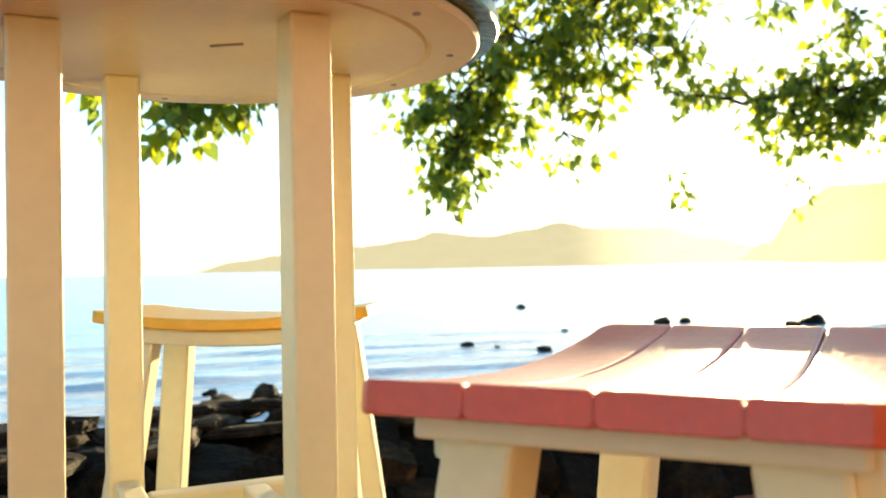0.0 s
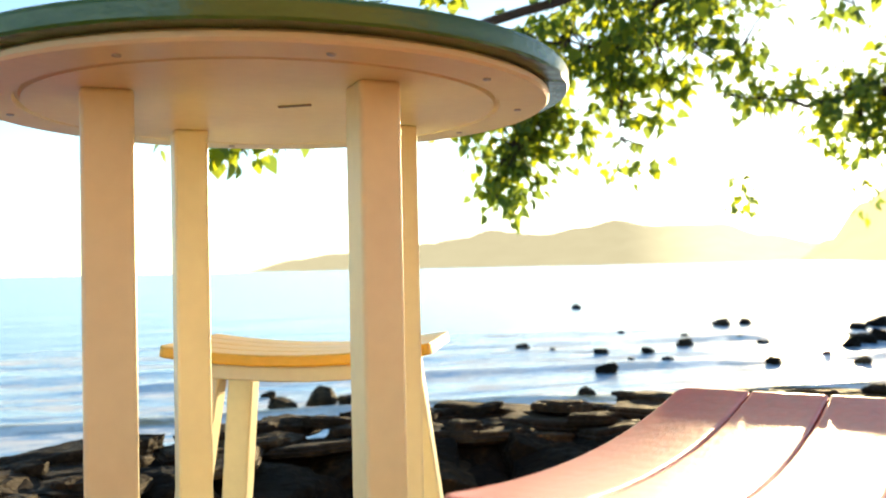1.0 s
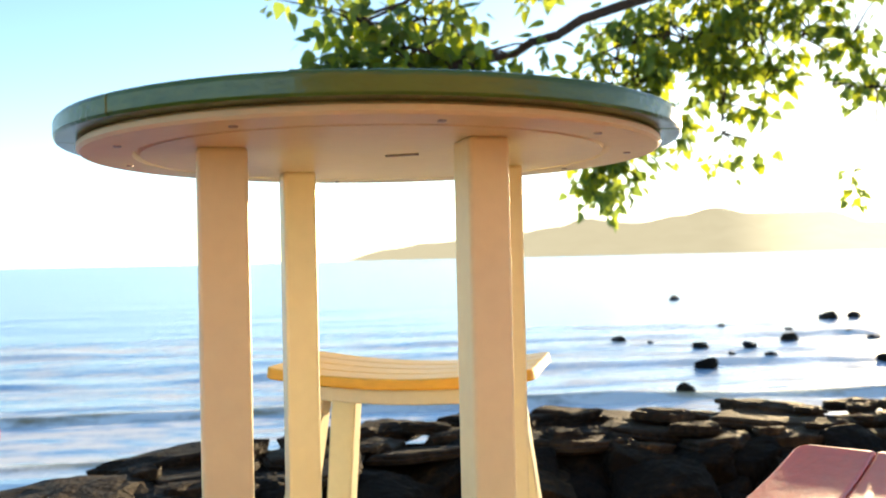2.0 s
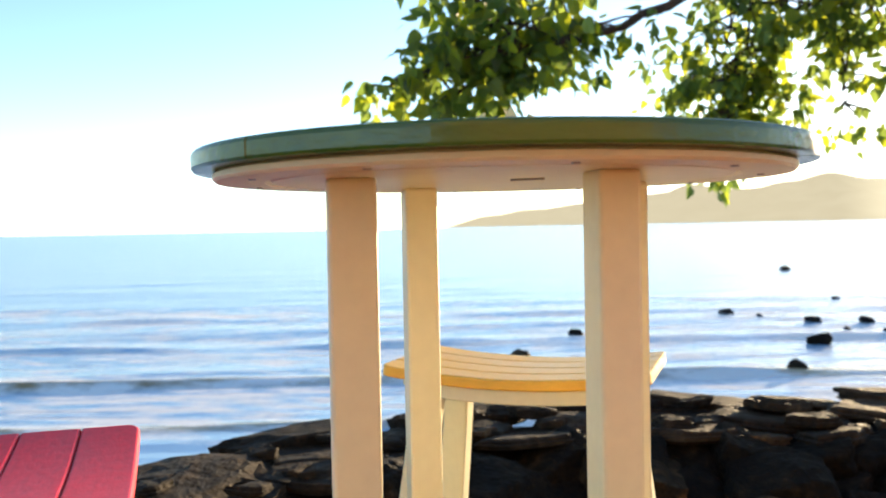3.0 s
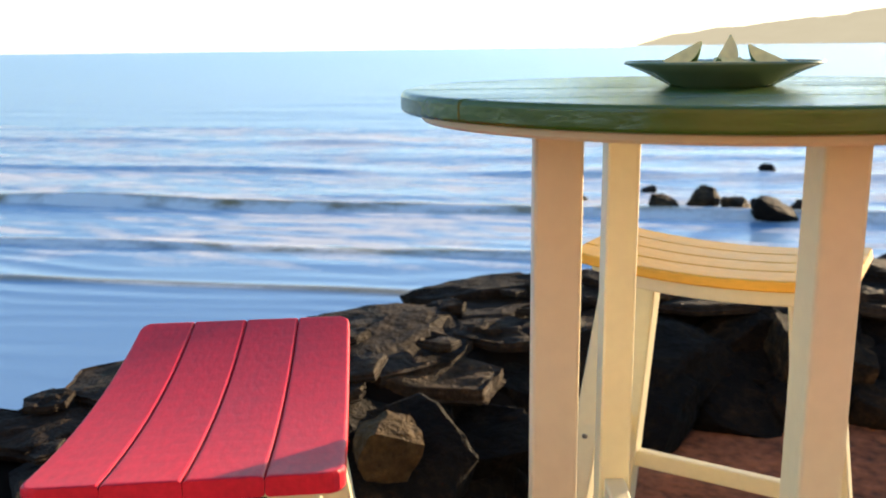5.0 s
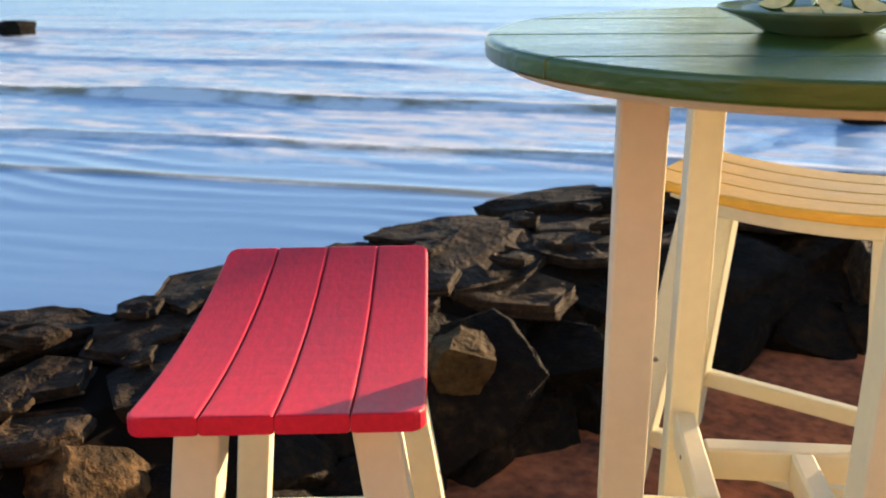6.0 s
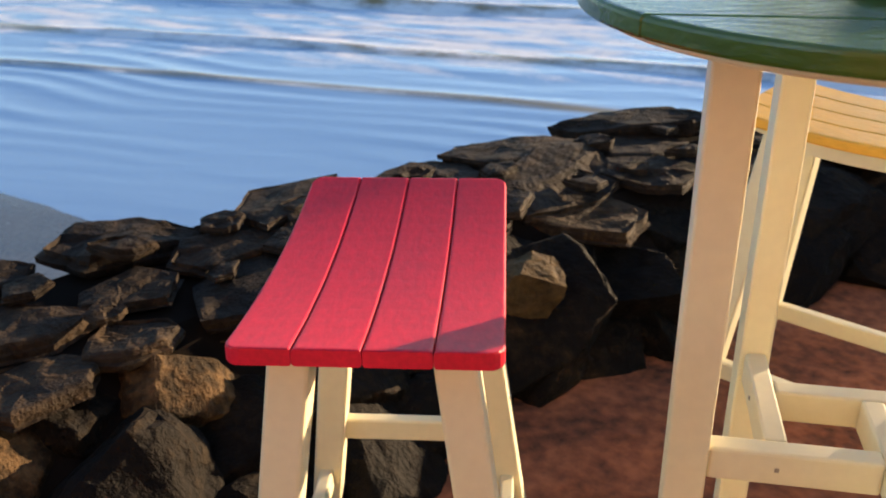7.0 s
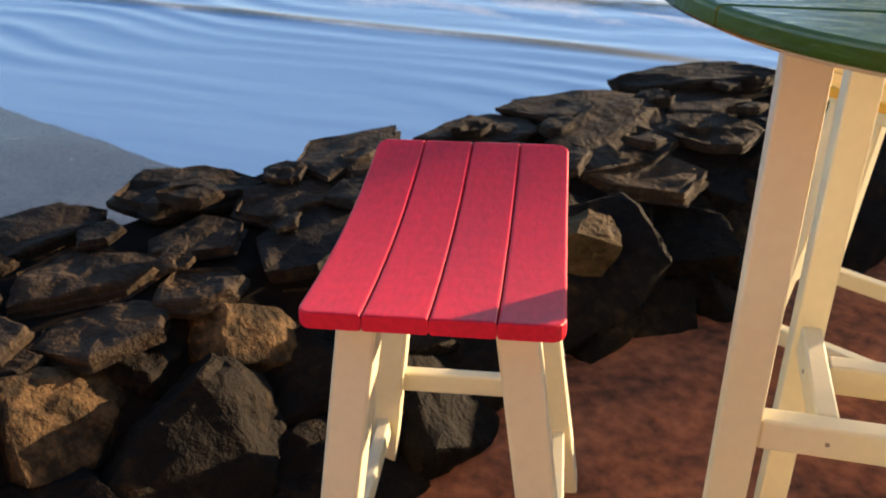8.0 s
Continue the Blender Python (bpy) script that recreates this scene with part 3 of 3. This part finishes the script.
def bar_stool(m, slat_material, colour_words, group="bar stools at the table"):
    """A backless saddle stool: four curved slats on two curved bearers, four splayed legs, rungs."""
    st = empty("bar_stool", m)
    curve = lambda y: -DIP * (1 - (2 * y / SEAT_L) ** 2)
    gap = 0.0006
    w = (SEAT_W - 3 * gap) / 4
    for k in range(4):
        x0 = -SEAT_W / 2 + w / 2 + k * (w + gap)
        rings = []
        ys = [-SEAT_L / 2 + d for d in (0.0, 0.002, 0.006, 0.012, 0.02)] + [-SEAT_L / 2 + SEAT_L * i / 18 for i in range(1, 18)] + [SEAT_L / 2 - d for d in (0.02, 0.012, 0.006, 0.002, 0.0)]
        for y in ys:
            d = SEAT_L / 2 - abs(y)
            r = 0.02
            corner = r - math.sqrt(max(0.0, r * r - (r - d) ** 2)) if d < r else 0.0
            pinch = 0.0012 * (1 - min(1.0, d / 0.004)) ** 2
            slope = 8 * DIP * y / SEAT_L ** 2
            nl = math.hypot(1, slope)
            ring = []
            for a, b in rounded_rect(w, SEAT_T - 2 * pinch, 0.0042, 3):
                if (k == 0 and a < 0) or (k == 3 and a > 0):
                    a *= 1 - corner / (w / 2)
                bz = b - SEAT_T / 2
                ring.append((x0 + a, y - slope / nl * bz, SEAT_Z + curve(y) + bz / nl))
            rings.append(ring)
        part("slat", loft(rings), slat_material, st, colour_words + " slat")
    # bearers under the slats along both ends, and side aprons
    zt = SEAT_Z - SEAT_T
    for sgn in (-1, 1):
        y = sgn * (SEAT_L / 2 - 0.062)
        part("bearer", box(SEAT_W - 0.045, 0.05, 0.016, 0.003, pose(0, y, zt + curve(y) - 0.0085, sgn * 11, 0, 0)), WHITE, st)
    for sgn in (-1, 1):
        rings = []
        for i in range(15):
            y = -0.19 + 0.38 * i / 14
            rings.append([(sgn * (SEAT_W / 2 - 0.03) + a, y, zt + curve(y) - 0.016 + b) for a, b in rounded_rect(0.022, 0.03, 0.004, 2)])
        part("apron", loft(rings), WHITE, st)
    # legs splay outwards both ways
    tops, feet = [], []
    for sx in (-1, 1):
        for sy in (-1, 1):
            top = Vector((sx * 0.096, sy * 0.178, zt + curve(0.178) - 0.004))
            foot = Vector((sx * 0.186, sy * 0.258, 0.0))
            tops.append(top)
            feet.append(foot)
            leg = part("leg", beam(foot, top, 0.052, 0.056, 0.005, (1, 0, 0)), WHITE, st)
            at_rung = foot.lerp(top, 0.34 / top.z) + Vector((sx * 0.026, 0, 0))
            part("bolt", lathe([(0, -0.002), (0.005, -0.002), (0.006, 0.0), (0.005, 0.002), (0, 0.0025)], 12), STEEL, leg, "dark steel bolt head").matrix_local = Matrix.Translation(at_rung) @ pose(0, 0, 0, 0, 90 * sx, 0)
    at = lambda k, z: feet[k].lerp(tops[k], z / tops[k].z)
    # order: (-,-) (-,+) (+,-) (+,+)
    for a, b, z in ((0, 2, 0.262), (1, 3, 0.262)):
        part("rung", beam(at(a, z), at(b, z), 0.024, 0.042, 0.004, (0, 1, 0)), WHITE, st)
    for a, b, z in ((0, 1, 0.155), (2, 3, 0.155)):
        part("rung", beam(at(a, z), at(b, z), 0.024, 0.042, 0.004, (1, 0, 0)), WHITE, st)
    return tagged(st, f"backless bar stool with {colour_words} saddle seat and cream white legs", "stool", group)


bar_stool(pose(-0.780, 0.835, 0, 0, 0, 30.5), RED, "crimson red")
bar_stool(pose(0.232, 0.707, 0, 0, 0, -29.9), CORAL, "coral red")
bar_stool(pose(-0.318, 1.833, 0, 0, 0, 84.2), YELLOW, "bright yellow")


# ---- round bar table ----
TX, TY, TROT = -0.235, 1.048, 23.4
TOP_Z, GREEN_T, WHITE_T, RG, RW = 1.090, 0.0217, 0.0110, 0.350, 0.328


def bar_table(m):
    tb = empty("round_bar_table", m)
    # planks across the top
    cuts = (-RG, -0.206, -0.02, 0.166, RG)
    for lo, hi in zip(cuts, cuts[1:]):
        pw = hi - lo
        y0, y1 = lo + (0.0013 if lo > -RG else 0.0005), hi - (0.0013 if hi < RG else 0.0005)
        edge = lambda y: math.sqrt(max(RG * RG - y * y, 1e-5))
        steps = 26
        a0, a1 = math.asin(y0 / RG), math.asin(y1 / RG)
        sweep = [a0 + (a1 - a0) * i / steps for i in range(steps + 1)]
        outline = [(-RG * math.cos(a), RG * math.sin(a)) for a in sweep] + [(RG * math.cos(a), RG * math.sin(a)) for a in sweep[::-1]]
        c = Vector((0, (y0 + y1) / 2))
        rings = []
        for z, ins in ((-GREEN_T, 0.002), (-GREEN_T + 0.003, 0), (-0.0055, 0), (-0.0028, 0.0012), (-0.0008, 0.0035), (0, 0.007)):
            ring = []
            for x, y in outline:
                yy = y + (ins * 0.5 if y < c.y else -ins * 0.5) * min(1, abs(y - c.y) / (pw / 2) * 1.2)
                f = min(1, (edge(yy) - ins) / max(abs(x), 1e-4)) if abs(x) > 0.02 else 1
                ring.append((x * f, yy, TOP_Z + z))
            rings.append(ring)
        part("plank", loft(rings), GREEN, tb, "green plank")
    zb = TOP_Z - GREEN_T
    part("underside_disc", lathe([(0, zb), (RW - 0.004, zb), (RW, zb - 0.003), (RW, zb - WHITE_T + 0.003), (RW - 0.003, zb - WHITE_T), (0.272, zb - WHITE_T), (0.270, zb - WHITE_T + 0.005), (0.266, zb - WHITE_T + 0.005), (0.264, zb - WHITE_T), (0, zb - WHITE_T)], 96), WHITE, tb, "cream white disc under the top")
    zu = zb - WHITE_T
    # four legs and a pinwheel of rails
    e, c, w, w2 = 0.180, 0.070, 0.052, 0.0434
    for q in range(4):
        part("leg", box(w, w2, zu, 0.004, pose(0, 0, 0, 0, 0, 90 * q) @ pose(-e, -c, zu / 2)), WHITE, tb)
    z, rh, rt = 0.510, 0.048, 0.030
    a0, a1 = -e + w / 2, c - rt / 2
    for q in range(4):
        turn = pose(0, 0, 0, 0, 0, 90 * q)
        rail = part("rail", box(a1 - a0, rt, rh, 0.004, turn @ pose((a0 + a1) / 2, -c, z)), WHITE, tb)
        screw = box(0.0055, 0.004, 0.0055, 0.001, turn @ pose(-c, -c - rt / 2, z))
        part("screw", screw, STEEL, rail, "steel screw head")
    for q in range(10):
        a = 2 * math.pi * q / 10 + 0.3
        part("screw", lathe([(0, zu - 0.0015), (0.004, zu - 0.0015), (0.0045, zu + 0.001), (0, zu + 0.001)], 10), STEEL, tb, "screw head").matrix_local = pose(0.295 * math.cos(a), 0.295 * math.sin(a), 0)
    part("staple", box(0.04, 0.003, 0.003, 0.0008, pose(0.02, -0.05, zu - 0.001, 0, 0, -35)), STEEL, tb, "small steel strip")
    return tagged(tb, "round bar-height table with green plank top and cream white legs", "table")


bar_table(pose(TX, TY, 0, 0, 0, TROT))


# ---- plate with fruit ----
def dinner_plate(m):
    prof = [(0, 0.0), (0.055, 0.0), (0.060, 0.003), (0.085, 0.016), (0.106, 0.0245), (0.107, 0.0265), (0.105, 0.0275), (0.084, 0.0195), (0.060, 0.008), (0.052, 0.006), (0, 0.006)]
    bm = lathe(prof, 72)
    ob = part("plate", bm, PLATE, smooth=True)
    ob.matrix_world = m
    return tagged(ob, "shallow green glazed plate on the table top", "plate")


PLX, PLY = -0.228, 1.048
dinner_plate(pose(PLX, PLY, TOP_Z))



def fruit_wedge(m, length, height):
    """A wedge of green fruit: rind outside, two cut faces that meet in a ridge."""
    root = empty("fruit_wedge", m)
    n = 12
    rings, flesh = [], []
    for i in range(n + 1):
        f = i / n
        r = height * math.sin(math.pi * min(max(f, 0.02), 0.98)) ** 0.7
        x = (f - 0.5) * length
        arc = [(x, r * 0.62 * math.sin(radians(a)), height - r * math.cos(radians(a)) * 0.98) for a in range(-48, 49, 12)]
        rings.append(arc)
        flesh.append((arc[0], (x, 0, height), arc[-1]))
    outer = bmesh.new()
    vs = [[outer.verts.new(p) for p in r] for r in rings]
    for a, b in zip(vs, vs[1:]):
        for i in range(len(a) - 1):
            outer.faces.new((a[i], a[i + 1], b[i + 1], b[i]))
    bmesh.ops.solidify(outer, geom=outer.faces[:], thickness=0.0015)
    part("rind", outer, RIND, root, "green rind", True)
    inner = bmesh.new()
    vs = [[inner.verts.new(p) for p in r] for r in flesh]
    for a, b in zip(vs, vs[1:]):
        for i in range(3):
            inner.faces.new((a[i], a[(i + 1) % 3], b[(i + 1) % 3], b[i]))
    inner.faces.new(vs[0]), inner.faces.new(vs[-1][::-1])
    part("flesh", inner, GUAVA, root, "pale juicy flesh")
    return tagged(root, "wedge of green citrus fruit on the plate", "fruit", "fruit wedges on the plate")


for dx, dy, turn, ln_, ht, lean in ((-0.034, 0.004, 15, 0.062, 0.030, -28), (0.006, 0.012, 75, 0.054, 0.035, -38), (0.040, 0.002, -10, 0.062, 0.027, 24), (-0.014, -0.03, 35, 0.06, 0.026, 0), (0.022, -0.034, -10, 0.06, 0.024, 8), (0.0, 0.046, 140, 0.060, 0.030, 0)):
    fruit_wedge(pose(PLX + dx, PLY + dy, TOP_Z + 0.008 + 0.0004 * abs(lean), 0, lean, turn), ln_ * 0.74, ht * 0.74)


# ---- stones in the surf ----
def sea_rock(x, y, size, seed):
    rnd = random.Random(seed)
    ob = new("sea_rock", BOULDERS[seed % len(BOULDERS)])
    ob.matrix_world = pose(x, y, SEA + size * 0.04, rnd.uniform(-28, 28), rnd.uniform(-28, 28), rnd.uniform(0, 360)) @ Matrix.Diagonal((size * 0.27, size * 0.21, size * 0.17, 1))
    return tagged(ob, "dark wet boulder standing in the surf", "rock", "boulders in the surf")


for k, (x, y, size) in enumerate(((1.37, 19.9, 0.62), (2.0, 19.3, 0.35), (2.9, 18.6, 0.62), (2.5, 15.4, 0.72), (3.85, 18.5, 0.6), (3.87, 16.7, 0.5), (4.9, 19.8, 0.85), (6.75, 21.7, 0.5), (6.76, 20.1, 0.5), (5.63, 16.2, 0.65), (7.7, 19.6, 0.4), (7.05, 17.3, 0.6),
                                  (8.3, 19.2, 0.9), (8.9, 19.9, 1.1), (9.6, 20.4, 1.2), (7.15, 16.0, 0.6), (11.6, 24.8, 1.3), (7.6, 26.1, 1.0), (8.4, 26.5, 0.8), (4.94, 37.9, 0.8), (1.73, 12.5, 0.55), (-3.65, 12.0, 0.55), (-2.4, 11.84, 0.8), (-1.93, 12.3, 0.9), (-1.5, 12.1, 0.75),
                                  (-1.03, 11.6, 1.1), (-0.7, 12.4, 0.7), (-2.89, 13.2, 0.42), (-1.46, 16.0, 0.55), (0.3, 9.2, 0.8), (10.4, 23.5, 0.9), (9.0, 16.0, 0.8), (4.3, 24.0, 0.4), (3.3, 17.4, 0.25), (5.6, 22.4, 0.4), (-20.6, 14.4, 1.7))):
    sea_rock(x, y, size, k + 3)


# ---- bounce wall added behind, out of view ----
def bounce_wall():
    # sunlit ochre reflector, added to throw warm fill on the furniture
    bm = box(12, 0.25, 4.6, 0.01, pose(4.6, -4.2, 2.3))
    return tagged(part("wall_bounce", bm, BOUNCE_OCHRE), "plain unseen ochre wall added to bounce warm light", "wall", kind="structure")


bounce_wall()


# ---- tree ----
def aim(az, el, d):
    """A place seen from the middle of the walk, by azimuth and elevation in degrees and distance."""
    a, e = radians(az), radians(el)
    return Vector((d * math.sin(a), d * math.cos(a), 0.87 + d * math.tan(e)))


def tube(points, r0, r1, sides=7):
    rings = []
    n = len(points)
    for i, p in enumerate(points):
        d = (points[min(i + 1, n - 1)] - points[max(i - 1, 0)]).normalized()
        side = d.cross(Vector((0, 0.2, 1))).normalized()
        up = side.cross(d)
        r = r0 + (r1 - r0) * i / (n - 1)
        rings.append([p + (side * math.cos(2 * math.pi * k / sides) + up * math.sin(2 * math.pi * k / sides)) * r for k in range(sides)])
    return loft(rings)


def smooth_path(pts, n, rnd, wob):
    out = []
    m = len(pts) - 1
    for i in range(n + 1):
        t = i / n * m
        k = min(int(t), m - 1)
        f = t - k
        p0, p1, p2, p3 = pts[max(k - 1, 0)], pts[k], pts[k + 1], pts[min(k + 2, m)]
        p = 0.5 * (2 * p1 + (p2 - p0) * f + (2 * p0 - 5 * p1 + 4 * p2 - p3) * f * f + (3 * p1 - p0 - 3 * p2 + p3) * f ** 3)
        out.append(p + Vector((rnd.gauss(0, wob), rnd.gauss(0, wob), rnd.gauss(0, wob))) * (0 if i in (0, n) else 1))
    return out


def add_leaf(bm, place, axis, normal, size):
    """A heart-shaped leaf folded along its rib."""
    axis = axis.normalized()
    side = axis.cross(normal)
    if side.length < 1e-3:
        return
    side.normalize()
    up = side.cross(axis)
    shape = ((0.0, 0.0), (0.12, 0.30), (0.42, 0.40), (0.72, 0.24))
    rib = [bm.verts.new(place + axis * size * t - up * size * 0.22 * t * t) for t in (0.04, 0.42, 0.72, 1.06)]
    for s in (-1, 1):
        edge = [bm.verts.new(place + axis * size * (t - 0.04) + side * s * size * w + up * size * (0.12 * w - 0.2 * t * t)) for t, w in shape[1:]]
        bm.faces.new((rib[0], edge[0], edge[1], rib[1]) if s > 0 else (rib[0], rib[1], edge[1], edge[0]))
        bm.faces.new((rib[1], edge[1], edge[2], rib[2]) if s > 0 else (rib[1], rib[2], edge[2], edge[1]))
        bm.faces.new((rib[2], edge[2], rib[3]) if s > 0 else (rib[2], rib[3], edge[2]))


def seaside_tree():
    rnd = random.Random(11)
    root = empty("tree", pose(8.2, 8.6, 0))
    inv = Matrix.Translation((-8.2, -8.6, 0))
    wood = lambda name, pts, r0, r1: part(name, tube([inv @ p for p in pts], r0, r1), BARK, root)
    trunk = smooth_path([Vector((8.2, 8.6, -0.6)), Vector((8.1, 8.5, 1.2)), Vector((7.7, 8.3, 2.6)), Vector((7.2, 8.1, 3.6))], 12, rnd, 0.02)
    wood("trunk", trunk, 0.24, 0.16)
    fork = trunk[-1]
    # main limbs: azimuth, elevation, distance along each
    limbs = {
        "upper": [fork, aim(30, 21, 8.0), aim(16, 19, 6.6), aim(4, 15.6, 5.6), aim(-3, 13.4, 5.2), aim(-9, 12.4, 5.0), aim(-15.5, 11.2, 4.9)],
        "middle": [fork, aim(32, 21, 8.6), aim(22, 19.5, 7.6), aim(15, 16.5, 7.0), aim(8, 13.4, 6.8), aim(4.5, 11.2, 6.8)],
        "low": [fork, aim(33, 10.5, 9.2), aim(28, 9.6, 8.8), aim(22, 9.4, 8.4), aim(17, 10.2, 8.2)],
        "crown": [fork, aim(36, 22, 8.0), aim(24, 21, 6.8), aim(10, 21, 6.0), aim(-4, 19, 5.4), aim(-12, 16, 5.1)],
    }
    paths = {}
    for key, pts in limbs.items():
        paths[key] = smooth_path(pts, 26, rnd, 0.02)
        wood("limb", paths[key], 0.055, 0.010)
    leaves = bmesh.new()
    twigs = []
    # sprays: (from, to, leaves, spread); each hangs from a limb
    spray = [
        (aim(-4.0, 13.6, 5.2), aim(-9.5, 11.6, 5.0), 80, 0.15), (aim(-8, 12.6, 5.0), aim(-14.6, 10.8, 4.9), 120, 0.16), (aim(-11, 12.6, 5.0), aim(-12.8, 8.2, 4.9), 80, 0.13),
        (aim(-7, 14.0, 5.0), aim(-13, 13.4, 4.9), 110, 0.17), (aim(-14.5, 11.0, 4.9), aim(-17.4, 9.9, 4.8), 36, 0.07), (aim(-13.0, 9, 4.9), aim(-12.9, 7.4, 4.9), 28, 0.07), (aim(-8, 12.4, 5.0), aim(-8.6, 11.4, 5.0), 50, 0.10), (aim(-3.4, 13.8, 5.2), aim(-4.4, 12.2, 5.1), 40, 0.09), (aim(-10, 12, 5.0), aim(-9.6, 10.8, 5.0), 60, 0.10),
        (aim(5, 14.6, 6.6), aim(3.0, 9.2, 6.7), 250, 0.18), (aim(5.8, 12.4, 6.7), aim(4.0, 7.0, 6.8), 220, 0.16), (aim(3.6, 8.2, 6.8), aim(1.9, 4.3, 6.8), 190, 0.12), (aim(3.4, 10.2, 6.8), aim(0.9, 8.9, 6.8), 46, 0.08), (aim(3.6, 6.2, 6.8), aim(5.4, 5.2, 6.8), 40, 0.07), (aim(6.6, 9.6, 6.8), aim(7.0, 7.6, 6.8), 30, 0.07),
        (aim(7, 14.5, 6.8), aim(11.5, 12.4, 6.9), 170, 0.22), (aim(10.6, 13.2, 6.9), aim(10.3, 7.4, 6.9), 170, 0.15), (aim(11.5, 13.8, 7.0), aim(16, 13.0, 7.1), 190, 0.24), (aim(15, 13.6, 7.2), aim(18, 12.9, 7.4), 70, 0.16), (aim(13.3, 12.0, 7.0), aim(12.8, 9.6, 7.0), 40, 0.08),
        (aim(21, 9.8, 8.4), aim(16.3, 10.0, 8.2), 120, 0.16), (aim(25.5, 9.6, 8.6), aim(22.8, 9.6, 8.4), 150, 0.20), (aim(30, 9.8, 8.9), aim(25, 9.2, 8.6), 280, 0.28), (aim(27.5, 9.0, 8.7), aim(23.4, 7.8, 8.5), 190, 0.18), (aim(30, 8.2, 8.9), aim(24.6, 7.0, 8.6), 240, 0.18),
        (aim(18.8, 7.0, 8.3), aim(17.4, 4.1, 8.3), 14, 0.07), (aim(24.6, 5.4, 8.6), aim(24.2, 3.9, 8.6), 12, 0.06), (aim(27.5, 15, 7.8), aim(28, 11.8, 7.8), 70, 0.13), (aim(23.6, 16, 7.6), aim(24.4, 13.8, 7.6), 34, 0.09), (aim(31, 13, 8.4), aim(29, 11.4, 8.4), 70, 0.14),
        (aim(8, 17, 6.4), aim(14, 15.8, 6.8), 170, 0.22), (aim(-11, 15.5, 5.1), aim(-4, 15.2, 5.2), 200, 0.24), (aim(14, 16.4, 7.0), aim(18.5, 15.6, 7.4), 140, 0.2), (aim(0, 20, 5.6), aim(12, 19, 6.2), 260, 0.4), (aim(14, 20, 6.5), aim(30, 18, 7.8), 320, 0.5),
    ]
    for a, b, count, spread in spray:
        if a.x < 0:
            a, b = Matrix.Rotation(radians(1.0), 3, "Z") @ a, Matrix.Rotation(radians(1.0), 3, "Z") @ b
        key = min(paths, key=lambda q: min((p - a).length for p in paths[q]))
        start = min(paths[key], key=lambda p: (p - a).length)
        stem = smooth_path([start, a, a.lerp(b, 0.55) + Vector((0, 0, 0.03)), b], 12, rnd, 0.01)
        twigs.append(stem)
        for _ in range(max(2, int(count / 7.0))):
            f = rnd.uniform(0.2, 1.0)
            base = stem[int(f * 12)]
            off = Vector((rnd.gauss(0, spread), rnd.gauss(0, spread), rnd.gauss(-0.02, spread * 0.7)))
            node = base + off
            twigs.append([base, base + off * 0.5 + Vector((0, 0, 0.025)), node])
            for _ in range(rnd.randint(7, 15)):
                place = node + Vector((rnd.gauss(0, 0.055), rnd.gauss(0, 0.055), rnd.gauss(-0.02, 0.05)))
                axis = (place - node) * 9 + Vector((rnd.gauss(0, 0.4), rnd.gauss(0, 0.4), rnd.uniform(-1.2, 0.0)))
                normal = Vector((rnd.gauss(0, 0.8), rnd.gauss(0, 0.8), 1))
                add_leaf(leaves, place, axis, normal, rnd.uniform(0.055, 0.115))
    bmesh.ops.transform(leaves, matrix=inv, verts=leaves.verts)
    tagged(part("crown", leaves, LEAF, root, "sunlit heart-shaped green leaves"), kind="stuff")
    fine = bmesh.new()
    for t in twigs:
        tb = tube([inv @ p for p in t], 0.011, 0.003, 5)
        me = bpy.data.meshes.new("t")
        tb.to_mesh(me)
        fine.from_mesh(me)
        tb.free()
        bpy.data.meshes.remove(me)
    tagged(part("fine_wood", fine, BARK, root), kind="stuff")
    return tagged(root, "broad seaside tree with backlit heart-shaped leaves on drooping limbs", "tree")


seaside_tree()

lay_stones(stone_wall)
